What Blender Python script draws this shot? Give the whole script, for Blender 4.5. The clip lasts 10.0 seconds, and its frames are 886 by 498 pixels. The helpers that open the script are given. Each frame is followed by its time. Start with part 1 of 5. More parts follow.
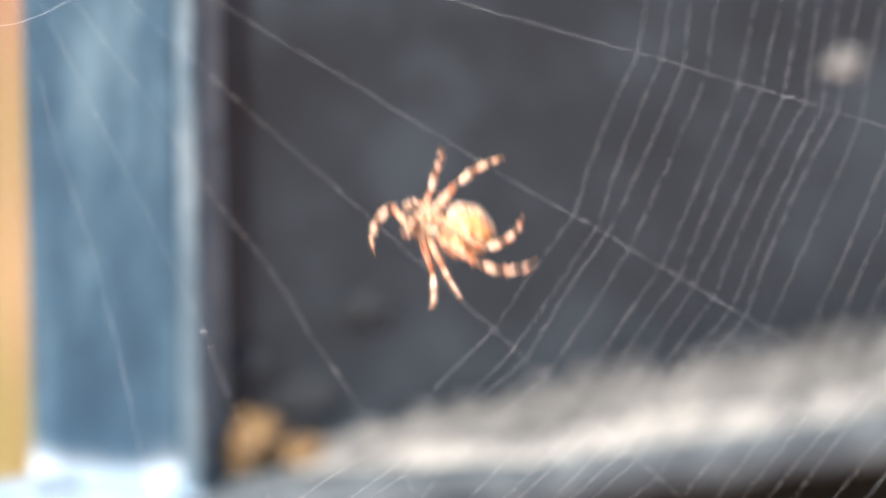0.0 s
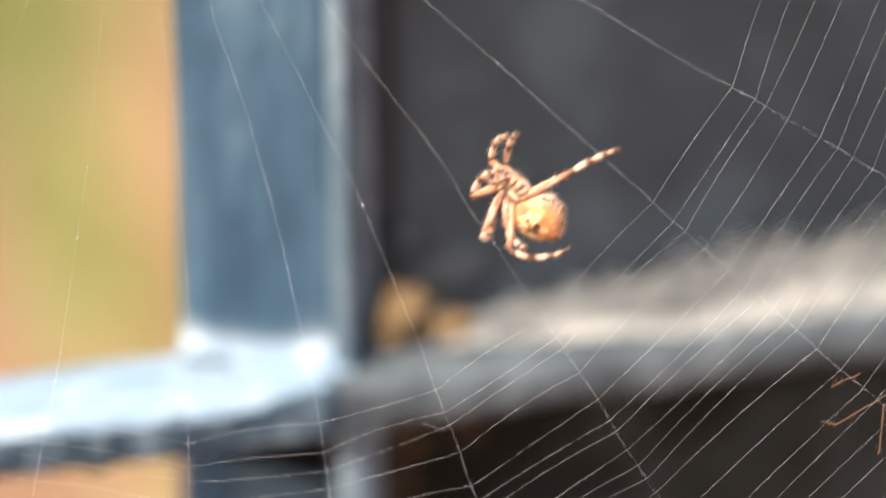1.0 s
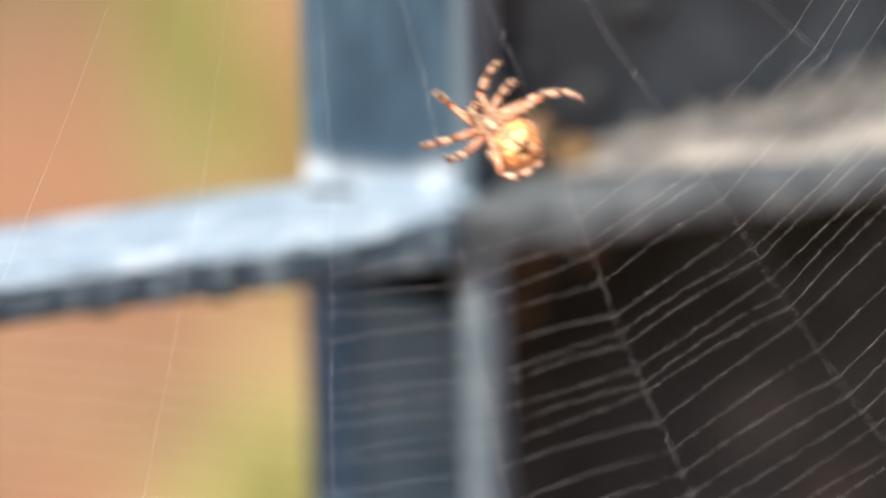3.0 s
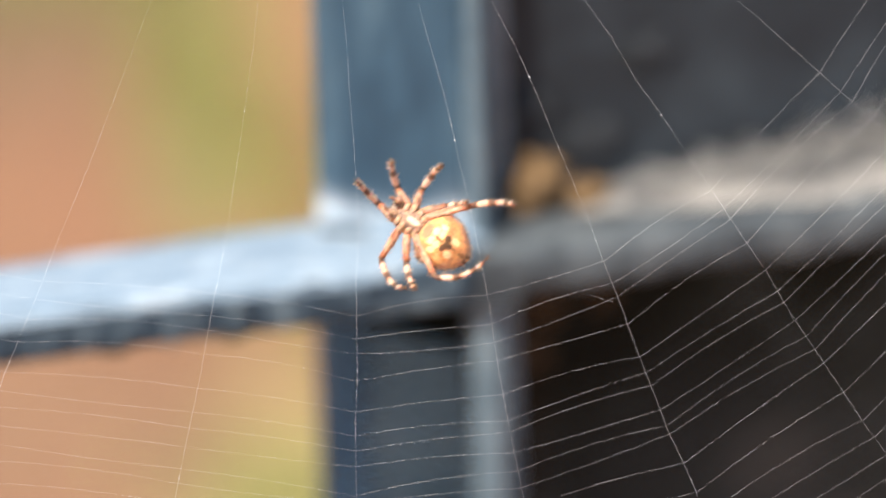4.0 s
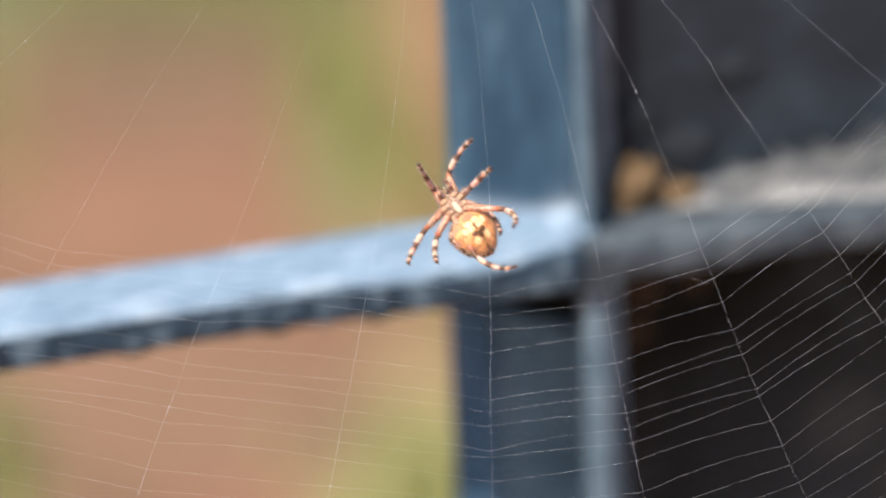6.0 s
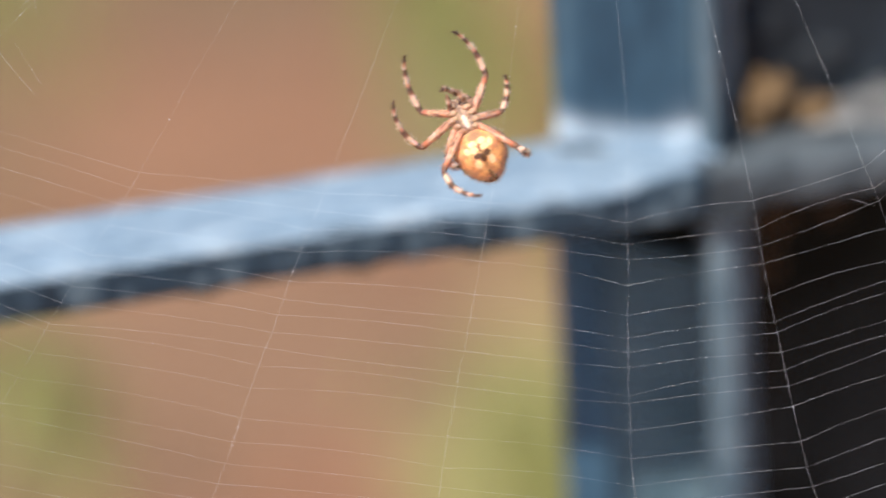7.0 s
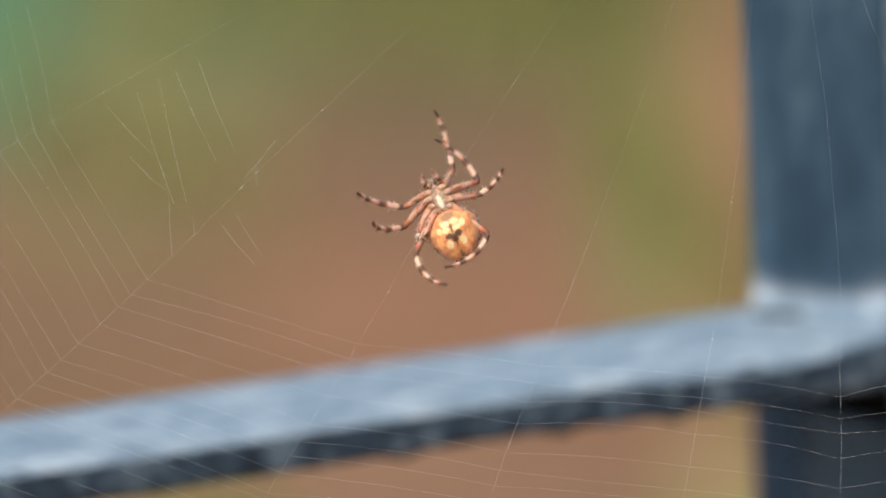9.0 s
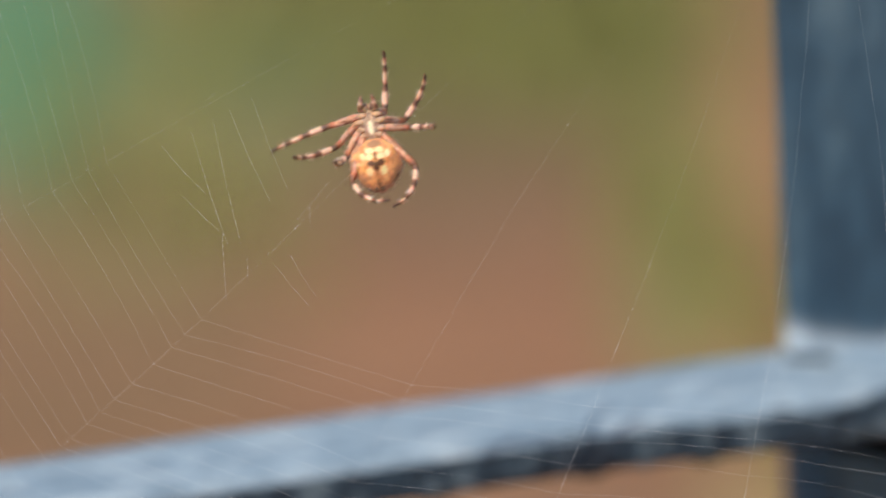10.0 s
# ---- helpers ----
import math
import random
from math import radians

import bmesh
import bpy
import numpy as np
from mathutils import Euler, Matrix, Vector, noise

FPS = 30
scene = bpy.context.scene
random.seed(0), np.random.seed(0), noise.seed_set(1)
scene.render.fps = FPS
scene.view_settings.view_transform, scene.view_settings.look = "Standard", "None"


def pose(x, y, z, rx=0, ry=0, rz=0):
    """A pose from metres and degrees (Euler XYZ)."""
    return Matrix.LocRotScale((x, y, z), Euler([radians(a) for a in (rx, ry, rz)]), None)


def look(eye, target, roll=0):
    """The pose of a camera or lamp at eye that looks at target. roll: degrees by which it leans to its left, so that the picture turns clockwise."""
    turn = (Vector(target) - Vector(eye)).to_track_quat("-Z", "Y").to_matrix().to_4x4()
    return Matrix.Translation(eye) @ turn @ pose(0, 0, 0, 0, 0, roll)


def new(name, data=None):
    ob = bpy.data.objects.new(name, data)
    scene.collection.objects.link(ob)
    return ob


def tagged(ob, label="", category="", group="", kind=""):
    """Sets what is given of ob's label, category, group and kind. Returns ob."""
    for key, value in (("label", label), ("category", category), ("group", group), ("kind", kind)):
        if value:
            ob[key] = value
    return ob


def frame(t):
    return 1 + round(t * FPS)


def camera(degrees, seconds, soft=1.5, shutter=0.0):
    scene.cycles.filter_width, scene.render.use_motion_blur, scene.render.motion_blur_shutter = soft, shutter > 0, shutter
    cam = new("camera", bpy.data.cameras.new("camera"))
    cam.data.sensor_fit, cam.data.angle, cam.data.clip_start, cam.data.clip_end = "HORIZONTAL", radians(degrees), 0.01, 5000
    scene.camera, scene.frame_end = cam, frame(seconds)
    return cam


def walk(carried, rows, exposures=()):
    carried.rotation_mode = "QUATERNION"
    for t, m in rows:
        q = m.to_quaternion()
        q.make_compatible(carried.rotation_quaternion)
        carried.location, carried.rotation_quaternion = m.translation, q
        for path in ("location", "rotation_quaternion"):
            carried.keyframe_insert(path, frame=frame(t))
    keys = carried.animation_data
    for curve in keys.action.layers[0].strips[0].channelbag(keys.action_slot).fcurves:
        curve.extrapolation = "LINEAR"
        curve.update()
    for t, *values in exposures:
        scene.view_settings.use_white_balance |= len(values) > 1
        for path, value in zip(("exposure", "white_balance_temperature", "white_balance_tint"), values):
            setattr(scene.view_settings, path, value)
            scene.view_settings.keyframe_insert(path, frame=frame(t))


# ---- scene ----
PATH = [
    (0.0, look((-0.3581, -1.3848, 0.8170), (0.0483, -0.0448, 0.1982), -0.41)),
    (0.5, look((-0.3581, -1.3848, 0.8170), (0.0393, -0.0439, 0.1944), -0.69)),
    (1.0, look((-0.3581, -1.3848, 0.8170), (0.0263, -0.0457, 0.1825), -1.02)),
    (1.5, look((-0.3581, -1.3848, 0.8170), (0.0226, -0.0477, 0.1760), -1.26)),
    (2.0, look((-0.3581, -1.3848, 0.8170), (0.0176, -0.0477, 0.1730), -1.54)),
    (2.5, look((-0.3581, -1.3848, 0.8170), (0.0135, -0.0483, 0.1696), -1.70)),
    (3.0, look((-0.3581, -1.3848, 0.8170), (0.0066, -0.0505, 0.1611), -1.91)),
    (3.2, look((-0.3581, -1.3848, 0.8170), (0.0039, -0.0512, 0.1581), -1.89)),
    (3.8, look((-0.3581, -1.3848, 0.8170), (0.0049, -0.0485, 0.1642), -1.69)),
    (4.5, look((-0.3617, -1.3986, 0.8237), (0.0069, -0.0466, 0.1704), -1.44)),
    (4.7, look((-0.3769, -1.4575, 0.8520), (0.0065, -0.0478, 0.1724), -1.52)),
    (5.0, look((-0.4213, -1.6289, 0.9346), (0.0012, -0.0522, 0.1741), -1.72)),
    (5.2, look((-0.4263, -1.6484, 0.9439), (-0.0031, -0.0514, 0.1751), -1.88)),
    (5.8, look((-0.4213, -1.6289, 0.9346), (-0.0115, -0.0501, 0.1716), -2.30)),
    (6.3, look((-0.3979, -1.5385, 0.8910), (-0.0162, -0.0486, 0.1650), -2.61)),
    (6.5, look((-0.3789, -1.4652, 0.8557), (-0.0172, -0.0464, 0.1630), -2.74)),
    (7.0, look((-0.3711, -1.4349, 0.8411), (-0.0288, -0.0451, 0.1574), -2.98)),
    (7.5, look((-0.3711, -1.4349, 0.8411), (-0.0358, -0.0400, 0.1642), -3.12)),
    (8.0, look((-0.3730, -1.4423, 0.8447), (-0.0454, -0.0333, 0.1740), -3.18)),
    (8.5, look((-0.3730, -1.4423, 0.8447), (-0.0491, -0.0305, 0.1783), -3.14)),
    (9.0, look((-0.3750, -1.4499, 0.8483), (-0.0532, -0.0287, 0.1806), -3.06)),
    (9.5, look((-0.3750, -1.4499, 0.8483), (-0.0548, -0.0278, 0.1818), -2.94)),
    (10.0, look((-0.3750, -1.4499, 0.8483), (-0.0569, -0.0252, 0.1864), -2.97)),
]
cam = camera(4.6, 10.0, 1.5, 0.5)
cam.data.dof.use_dof = True
cam.data.dof.aperture_fstop = 6.4
walk(cam, PATH, exposures=(
    (0.0, 1.43, 6750, 10), (0.6, 1.40, 6950, 10), (1.2, 1.13, 7250, 11), (2.0, 0.99, 7300, 12), (3.2, 0.90, 7250, 12), (4.5, 0.81, 6880, 11), (5.2, 0.78, 6650, 11),
    (6.3, 0.48, 6400, 10), (7.0, 0.4, 6400, 10), (7.5, 0.22, 6450, 10), (8.5, 0.03, 6620, 9), (10.0, -0.05, 6700, 9)))
Z0 = 0.15         # height of the rail's top over the ground
MM = 0.001

# ---- world, sun, exposure ----
sun_dir = Vector((-0.42, -0.38, 0.82)).normalized()
world = bpy.data.worlds.new("sky")
scene.world = world
world.use_nodes = True
wn = world.node_tree.nodes
sky = wn.new("ShaderNodeTexSky")
sky.sky_type = "NISHITA"
sky.sun_disc = False
sky.sun_elevation = math.asin(sun_dir.z)
sky.sun_rotation = math.atan2(sun_dir.x, sun_dir.y)
wn["Background"].inputs["Strength"].default_value = 0.115
world.node_tree.links.new(sky.outputs[0], wn["Background"].inputs["Color"])
sun_data = bpy.data.lights.new("sun", "SUN")
sun_data.energy = 4.5
sun_data.angle = radians(0.53)
sun_data.color = (1.0, 0.93, 0.84)
sun = new("sun", sun_data)
sun.matrix_world = look(sun_dir * 20, (0, 0, 0))


# ---- materials ----
def material(name, rough=0.6, metal=0.0):
    m = bpy.data.materials.new(name)
    m.use_nodes = True
    b = m.node_tree.nodes["Principled BSDF"]
    b.inputs["Roughness"].default_value = rough
    b.inputs["Metallic"].default_value = metal
    return m, m.node_tree.nodes, m.node_tree.links, b


def noise_node(n, l, coord, scale, detail=4.0, rough=0.6):
    t = n.new("ShaderNodeTexNoise")
    t.inputs["Scale"].default_value = scale
    t.inputs["Detail"].default_value = detail
    t.inputs["Roughness"].default_value = rough
    l.new(coord, t.inputs["Vector"])
    return t.outputs["Fac"]


def ramp_node(n, l, fac, stops):
    r = n.new("ShaderNodeValToRGB")
    e = r.color_ramp.elements
    while len(e) < len(stops):
        e.new(0.5)
    for k, (p, c) in enumerate(stops):
        e[k].position, e[k].color = p, (*c, 1)
    l.new(fac, r.inputs["Fac"])
    return r.outputs["Color"]


def mix_node(n, l, fac, a, b, kind="MIX"):
    m = n.new("ShaderNodeMix")
    m.data_type, m.blend_type = "RGBA", kind
    for s, v in ((m.inputs["Factor"], fac), (m.inputs["A"], a), (m.inputs["B"], b)):
        if isinstance(v, (int, float)):
            s.default_value = v
        elif isinstance(v, tuple):
            s.default_value = (*v, 1)
        else:
            l.new(v, s)
    return m.outputs["Result"]


def bump_node(n, l, b, height, strength, distance):
    u = n.new("ShaderNodeBump")
    u.inputs["Strength"].default_value = strength
    u.inputs["Distance"].default_value = distance
    l.new(height, u.inputs["Height"])
    l.new(u.outputs["Normal"], b.inputs["Normal"])


def coords(n, l, scale=(1, 1, 1), which="Object"):
    t = n.new("ShaderNodeTexCoord")
    m = n.new("ShaderNodeMapping")
    m.inputs["Scale"].default_value = scale
    l.new(t.outputs[which], m.inputs["Vector"])
    return m.outputs["Vector"]


def blotched(name, dark, mid, pale, big, small, rough, stretch=(1, 1, 1), bump=0.0004, low=0.36, high=0.66):
    """A weathered surface: broad blotches, fine grain and relief."""
    m, n, l, b = material(name, rough)
    c = coords(n, l, stretch)
    broad = noise_node(n, l, c, big, 5)
    fine = noise_node(n, l, c, small, 6, 0.7)
    col = ramp_node(n, l, broad, ((low, dark), (0.5, mid), (high, pale)))
    grit = ramp_node(n, l, fine, ((0.3, (0.72, 0.72, 0.72)), (0.7, (1.2, 1.2, 1.2))))
    l.new(mix_node(n, l, 1.0, col, grit, "MULTIPLY"), b.inputs["Base Color"])
    bump_node(n, l, b, fine, 0.6, bump)
    return m


PAINT = blotched("weathered_blue_paint", (0.011, 0.036, 0.066), (0.027, 0.068, 0.110), (0.085, 0.145, 0.192), 95, 900, 0.6, (1, 1, 0.28), low=0.34, high=0.72)
# The rail's shaded front and sunlit top, put into a dark and a pale paint.
RAIL = blotched("shaded_blue_paint", (0.007, 0.020, 0.036), (0.018, 0.043, 0.070), (0.115, 0.165, 0.205), 240, 900, 0.65, (0.9, 1, 0.6), low=0.37, high=0.66)
SUNLIT_CHALK = blotched("sunlit_chalky_paint", (0.135, 0.20, 0.27), (0.215, 0.30, 0.385), (0.41, 0.495, 0.57), 210, 900, 0.78, (0.45, 1.3, 1.2), low=0.30, high=0.72)
STRIP = blotched("worn_grey_paint", (0.032, 0.043, 0.053), (0.062, 0.078, 0.092), (0.11, 0.13, 0.145), 110, 900, 0.7, (1, 1, 0.6), low=0.38, high=0.64)
RUN = blotched("faded_blue_paint", (0.035, 0.065, 0.09), (0.065, 0.105, 0.14), (0.12, 0.165, 0.20), 200, 900, 0.6)
# Lightened copy of the upright's paint, offsetting the rail's shade on the flange.
LOW_PAINT = blotched("lightened_blue_paint", (0.034, 0.092, 0.152), (0.054, 0.126, 0.200), (0.085, 0.165, 0.24), 80, 900, 0.6, (1, 1, 0.3))
# Lightened until the upright's shadow across this edge matches the panel.
FLANGE = blotched("lightened_sheet_edge", (0.095, 0.115, 0.130), (0.145, 0.172, 0.195), (0.20, 0.23, 0.255), 80, 700, 0.65)
# Lightened further for the channel web, deeper in the rail's shade.
WEB_PAINT = blotched("lightened_channel_paint", (0.085, 0.15, 0.19), (0.13, 0.21, 0.26), (0.20, 0.285, 0.33), 90, 900, 0.6, (1, 1, 0.5))
PANEL = blotched("dark_sheet", (0.0062, 0.0112, 0.0172), (0.0108, 0.0178, 0.0260), (0.025, 0.037, 0.049), 45, 500, 0.6)
SHEET_AND_SHADE = blotched("dark_sheet_and_shade", (0.0060, 0.0056, 0.0030), (0.0138, 0.0142, 0.0100), (0.062, 0.069, 0.067), 32, 500, 0.85)
SHEET_AND_SHADE.node_tree.nodes["Principled BSDF"].inputs["Specular IOR Level"].default_value = 0.2
RUST = blotched("brown_rust", (0.022, 0.014, 0.007), (0.045, 0.026, 0.011), (0.085, 0.045, 0.017), 300, 1500, 0.9)
BEAD = blotched("pale_blue_grey_paint", (0.055, 0.095, 0.130), (0.095, 0.145, 0.185), (0.17, 0.225, 0.265), 120, 900, 0.5, (1, 1, 0.5))
DUST = blotched("pale_dust", (0.088, 0.091, 0.096), (0.210, 0.208, 0.205), (0.42, 0.405, 0.38), 150, 1300, 0.95, bump=0.0006)
FLUFF = blotched("grey_fluff", (0.014, 0.018, 0.023), (0.021, 0.026, 0.033), (0.038, 0.044, 0.052), 200, 1300, 0.95, bump=0.0006)
FLOSS = blotched("dusty_floss", (0.24, 0.245, 0.25), (0.35, 0.35, 0.345), (0.48, 0.47, 0.45), 150, 1300, 0.95)
MUD = blotched("dry_mud", (0.07, 0.04, 0.018), (0.17, 0.105, 0.05), (0.24, 0.155, 0.078), 300, 2000, 0.95, bump=0.0004)


def whitened_paint():
    """The upright's paint, whitened on its foot and up along its bead: dried chalk and bounced sunlight in one colour.
    """
    m = PAINT.copy()
    m.name = "chalk_and_bounce_paint"
    n, l = m.node_tree.nodes, m.node_tree.links
    b = n["Principled BSDF"]
    old = b.inputs["Base Color"].links[0].from_socket
    t = n.new("ShaderNodeTexCoord")
    s = n.new("ShaderNodeSeparateXYZ")
    l.new(t.outputs["Object"], s.inputs["Vector"])

    def ranged(value, lo, hi, a, c):
        h = n.new("ShaderNodeMapRange")
        h.interpolation_type = "SMOOTHSTEP"
        for k, v in (("From Min", lo), ("From Max", hi), ("To Min", a), ("To Max", c)):
            h.inputs[k].default_value = v
        l.new(value, h.inputs["Value"])
        return h.outputs["Result"]

    def maths(kind, a, c):
        k = n.new("ShaderNodeMath")
        k.operation, k.use_clamp = kind, kind == "MULTIPLY"
        for i, v in enumerate((a, c)):
            if isinstance(v, float):
                k.inputs[i].default_value = v
            else:
                l.new(v, k.inputs[i])
        return k.outputs[0]

    foot = ranged(s.outputs["Z"], Z0 - 0.001, Z0 + 0.0078, 1.15, 0.0)
    corner = maths("MULTIPLY", ranged(s.outputs["X"], 0.0005, 0.0045, 1.0, 0.0), ranged(s.outputs["Z"], Z0, Z0 + 0.012, 0.35, 0.0))
    beside = maths("MULTIPLY", ranged(s.outputs["X"], 0.0125, 0.0190, 0.0, 1.0), ranged(s.outputs["Z"], Z0, Z0 + 0.014, 0.75, 0.0))
    whitening = maths("ADD", maths("ADD", foot, corner), beside)
    grain = maths("SUBTRACT", noise_node(n, l, coords(n, l, (1, 1, 0.5)), 260, 4), 0.5)
    mask = maths("MULTIPLY", maths("ADD", whitening, grain), whitening)
    l.new(mix_node(n, l, mask, old, (0.50, 0.575, 0.65)), b.inputs["Base Color"])
    return m


def stained_graded_sheet():
    """The lower sheet's dark paint, greyed low down to paint the ledge's shade fading out, with small dried splashes of
    soil.
    """
    m = SHEET_AND_SHADE.copy()
    m.name = "splashed_and_graded_sheet"
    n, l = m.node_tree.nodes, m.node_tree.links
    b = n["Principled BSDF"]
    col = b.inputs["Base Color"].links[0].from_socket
    # the first two, broad greys lighten the sheet below the ledge's shade
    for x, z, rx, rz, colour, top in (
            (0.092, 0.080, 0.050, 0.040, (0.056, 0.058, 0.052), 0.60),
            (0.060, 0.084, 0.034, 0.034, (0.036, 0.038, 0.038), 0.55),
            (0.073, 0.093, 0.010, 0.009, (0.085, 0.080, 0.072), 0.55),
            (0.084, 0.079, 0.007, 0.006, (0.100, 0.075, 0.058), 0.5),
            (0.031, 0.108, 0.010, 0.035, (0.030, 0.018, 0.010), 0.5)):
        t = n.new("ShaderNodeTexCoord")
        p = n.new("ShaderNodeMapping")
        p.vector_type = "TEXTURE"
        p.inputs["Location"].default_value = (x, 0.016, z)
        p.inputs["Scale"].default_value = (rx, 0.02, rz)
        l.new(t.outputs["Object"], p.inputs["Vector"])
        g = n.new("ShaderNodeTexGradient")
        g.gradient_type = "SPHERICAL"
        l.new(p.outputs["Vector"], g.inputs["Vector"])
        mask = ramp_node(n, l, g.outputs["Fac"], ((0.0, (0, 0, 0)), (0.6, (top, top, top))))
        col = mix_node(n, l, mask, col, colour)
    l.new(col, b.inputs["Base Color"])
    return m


def silk_material():
    m, n, l, b = material("silk", 0.25)
    b.inputs["Base Color"].default_value = (0.78, 0.79, 0.82, 1)
    return m


def skin_material():
    """Spider cuticle: its pigment varies from part to part, thin and slightly translucent."""
    m, n, l, b = material("spider_cuticle", 0.6)
    a = n.new("ShaderNodeAttribute")
    a.attribute_name = "pigment"
    c = coords(n, l)
    f = noise_node(n, l, c, 1500, 5, 0.7)
    g = ramp_node(n, l, f, ((0.3, (0.82, 0.79, 0.76)), (0.5, (1, 1, 1)), (0.7, (1.14, 1.13, 1.12))))
    l.new(mix_node(n, l, 1.0, a.outputs["Color"], g, "MULTIPLY"), b.inputs["Base Color"])
    b.inputs["Subsurface Weight"].default_value = 0.6
    b.inputs["Subsurface Radius"].default_value = (1.0, 0.45, 0.2)
    b.inputs["Subsurface Scale"].default_value = 0.0008
    bump_node(n, l, b, f, 0.5, 0.00012)
    return m


def plain(name, colour, rough):
    m, n, l, b = material(name, rough)
    c = coords(n, l)
    f = noise_node(n, l, c, 900, 3)
    l.new(ramp_node(n, l, f, ((0.3, tuple(v * 0.75 for v in colour)), (0.7, tuple(min(1, v * 1.2) for v in colour)))), b.inputs["Base Color"])
    return m


SILK = silk_material()
SKIN = skin_material()
HAIR = plain("pale_hair", (0.72, 0.55, 0.42), 0.5)
EYE = plain("black_eye", (0.012, 0.01, 0.012), 0.12)


green, lush, olive, teal = (0.27, 0.26, 0.09), (0.37, 0.355, 0.13), (0.27, 0.23, 0.10), (0.08, 0.29, 0.16)
brown, sand = (0.25, 0.148, 0.083), (0.40, 0.235, 0.11)
# where growth, damp soil and sand lie: x, y, two radii, turn, colour, density
PATCHES = (
    (-0.042, 0.348, 0.058, 0.064, -13, (0.25, 0.153, 0.078), 0.80),
    (-0.012, 0.420, 0.045, 0.065, -14, olive, 0.65),
    (0.021, 0.323, 0.042, 0.040, -14, (0.37, 0.19, 0.105), 0.50),
    (0.039, 0.487, 0.090, 0.058, -13, (0.225, 0.222, 0.08), 0.90),
    (0.046, 0.399, 0.036, 0.050, -14, (0.245, 0.145, 0.083), 0.75),
    (0.060, 0.452, 0.055, 0.068, -14, (0.140, 0.118, 0.048), 0.75),
    (0.018, 0.468, 0.026, 0.048, -13, (0.17, 0.27, 0.14), 0.45),
    (0.085, 0.464, 0.048, 0.058, -15, (0.205, 0.195, 0.068), 0.85),
    (0.074, 0.362, 0.017, 0.085, -15, (0.265, 0.245, 0.095), 0.80),
    (0.082, 0.375, 0.012, 0.070, -15, green, 0.45),
    (-0.024, 0.496, 0.028, 0.090, -12, teal, 0.85),
    (0.008, 0.247, 0.052, 0.046, -14, (0.30, 0.18, 0.105), 0.6),
    (0.042, 0.190, 0.028, 0.066, -16, lush, 0.85),
    (0.074, 0.230, 0.014, 0.110, -16, lush, 0.60),
    (-0.020, 0.207, 0.020, 0.030, -14, brown, 0.60),
    (-0.037, 0.234, 0.022, 0.062, -13, (0.25, 0.215, 0.09), 0.70),
    (0.033, 0.228, 0.010, 0.034, -15, brown, 0.55),
    (0.060, 0.252, 0.017, 0.032, -15, (0.42, 0.30, 0.145), 0.60),
    (0.056, 0.405, 0.018, 0.022, -14, brown, 0.40),
    (0.0985, 0.400, 0.0085, 0.110, -15, sand, 0.95),
)


def ground_material():
    """Bare reddish soil with dry and green growth in soft-edged patches."""
    m, n, l, b = material("soil_and_turf", 0.95)
    c = coords(n, l)
    broad = noise_node(n, l, c, 14, 4)
    fine = noise_node(n, l, c, 160, 6, 0.7)
    col = ramp_node(n, l, broad, ((0.34, (0.24, 0.122, 0.068)), (0.5, (0.335, 0.165, 0.09)), (0.68, (0.39, 0.208, 0.118))))

    def patch(x, y, rx, ry, turn, colour, top):
        t = n.new("ShaderNodeTexCoord")
        p = n.new("ShaderNodeMapping")
        p.vector_type = "TEXTURE"
        p.inputs["Location"].default_value = (x, y, 0)
        p.inputs["Rotation"].default_value = (0, 0, radians(turn))
        p.inputs["Scale"].default_value = (rx, ry, 1)
        l.new(t.outputs["Object"], p.inputs["Vector"])
        g = n.new("ShaderNodeTexGradient")
        g.gradient_type = "SPHERICAL"
        l.new(p.outputs["Vector"], g.inputs["Vector"])
        mask = ramp_node(n, l, g.outputs["Fac"], ((0.0, (0, 0, 0)), (0.5, (top, top, top))))
        return mix_node(n, l, mask, col, colour)

    for spot in PATCHES:
        col = patch(*spot)
    grit = ramp_node(n, l, fine, ((0.3, (0.55, 0.55, 0.55)), (0.7, (1.03, 1.03, 1.03))))
    l.new(mix_node(n, l, 1.0, col, grit, "MULTIPLY"), b.inputs["Base Color"])
    bump_node(n, l, b, fine, 0.8, 0.003)
    return m


# ---- building helpers ----
def finish(ob, bm, mat, smooth=True):
    bm.to_mesh(ob.data)
    bm.free()
    if smooth:
        ob.data.polygons.foreach_set("use_smooth", [True] * len(ob.data.polygons))
    if mat:
        ob.data.materials.append(mat)
    return ob


def part(name, bm, mat, parent=None, label="", smooth=True):
    """Links a bmesh as one mesh object, under a thing or a part where one is given."""
    ob = new(name, bpy.data.meshes.new(name))
    finish(ob, bm, mat, smooth)
    ob.parent = parent
    if label:
        ob["label"] = label
    return ob


def prism(outline, z0, z1, bevel=0.0006):
    """An upright bar of the given plan, from z0 to z1, with rounded long edges."""
    bm = bmesh.new()
    lo = [bm.verts.new((x, y, z0)) for x, y in outline]
    f = bm.faces.new(lo)
    r = bmesh.ops.extrude_face_region(bm, geom=[f])
    bmesh.ops.translate(bm, verts=[v for v in r["geom"] if isinstance(v, bmesh.types.BMVert)], vec=(0, 0, z1 - z0))
    bmesh.ops.recalc_face_normals(bm, faces=bm.faces[:])
    long_edges = [e for e in bm.edges if abs(e.verts[0].co.z - e.verts[1].co.z) > 1e-6]
    bmesh.ops.bevel(bm, geom=long_edges, offset=bevel, segments=3, affect="EDGES", profile=0.5)
    return bm


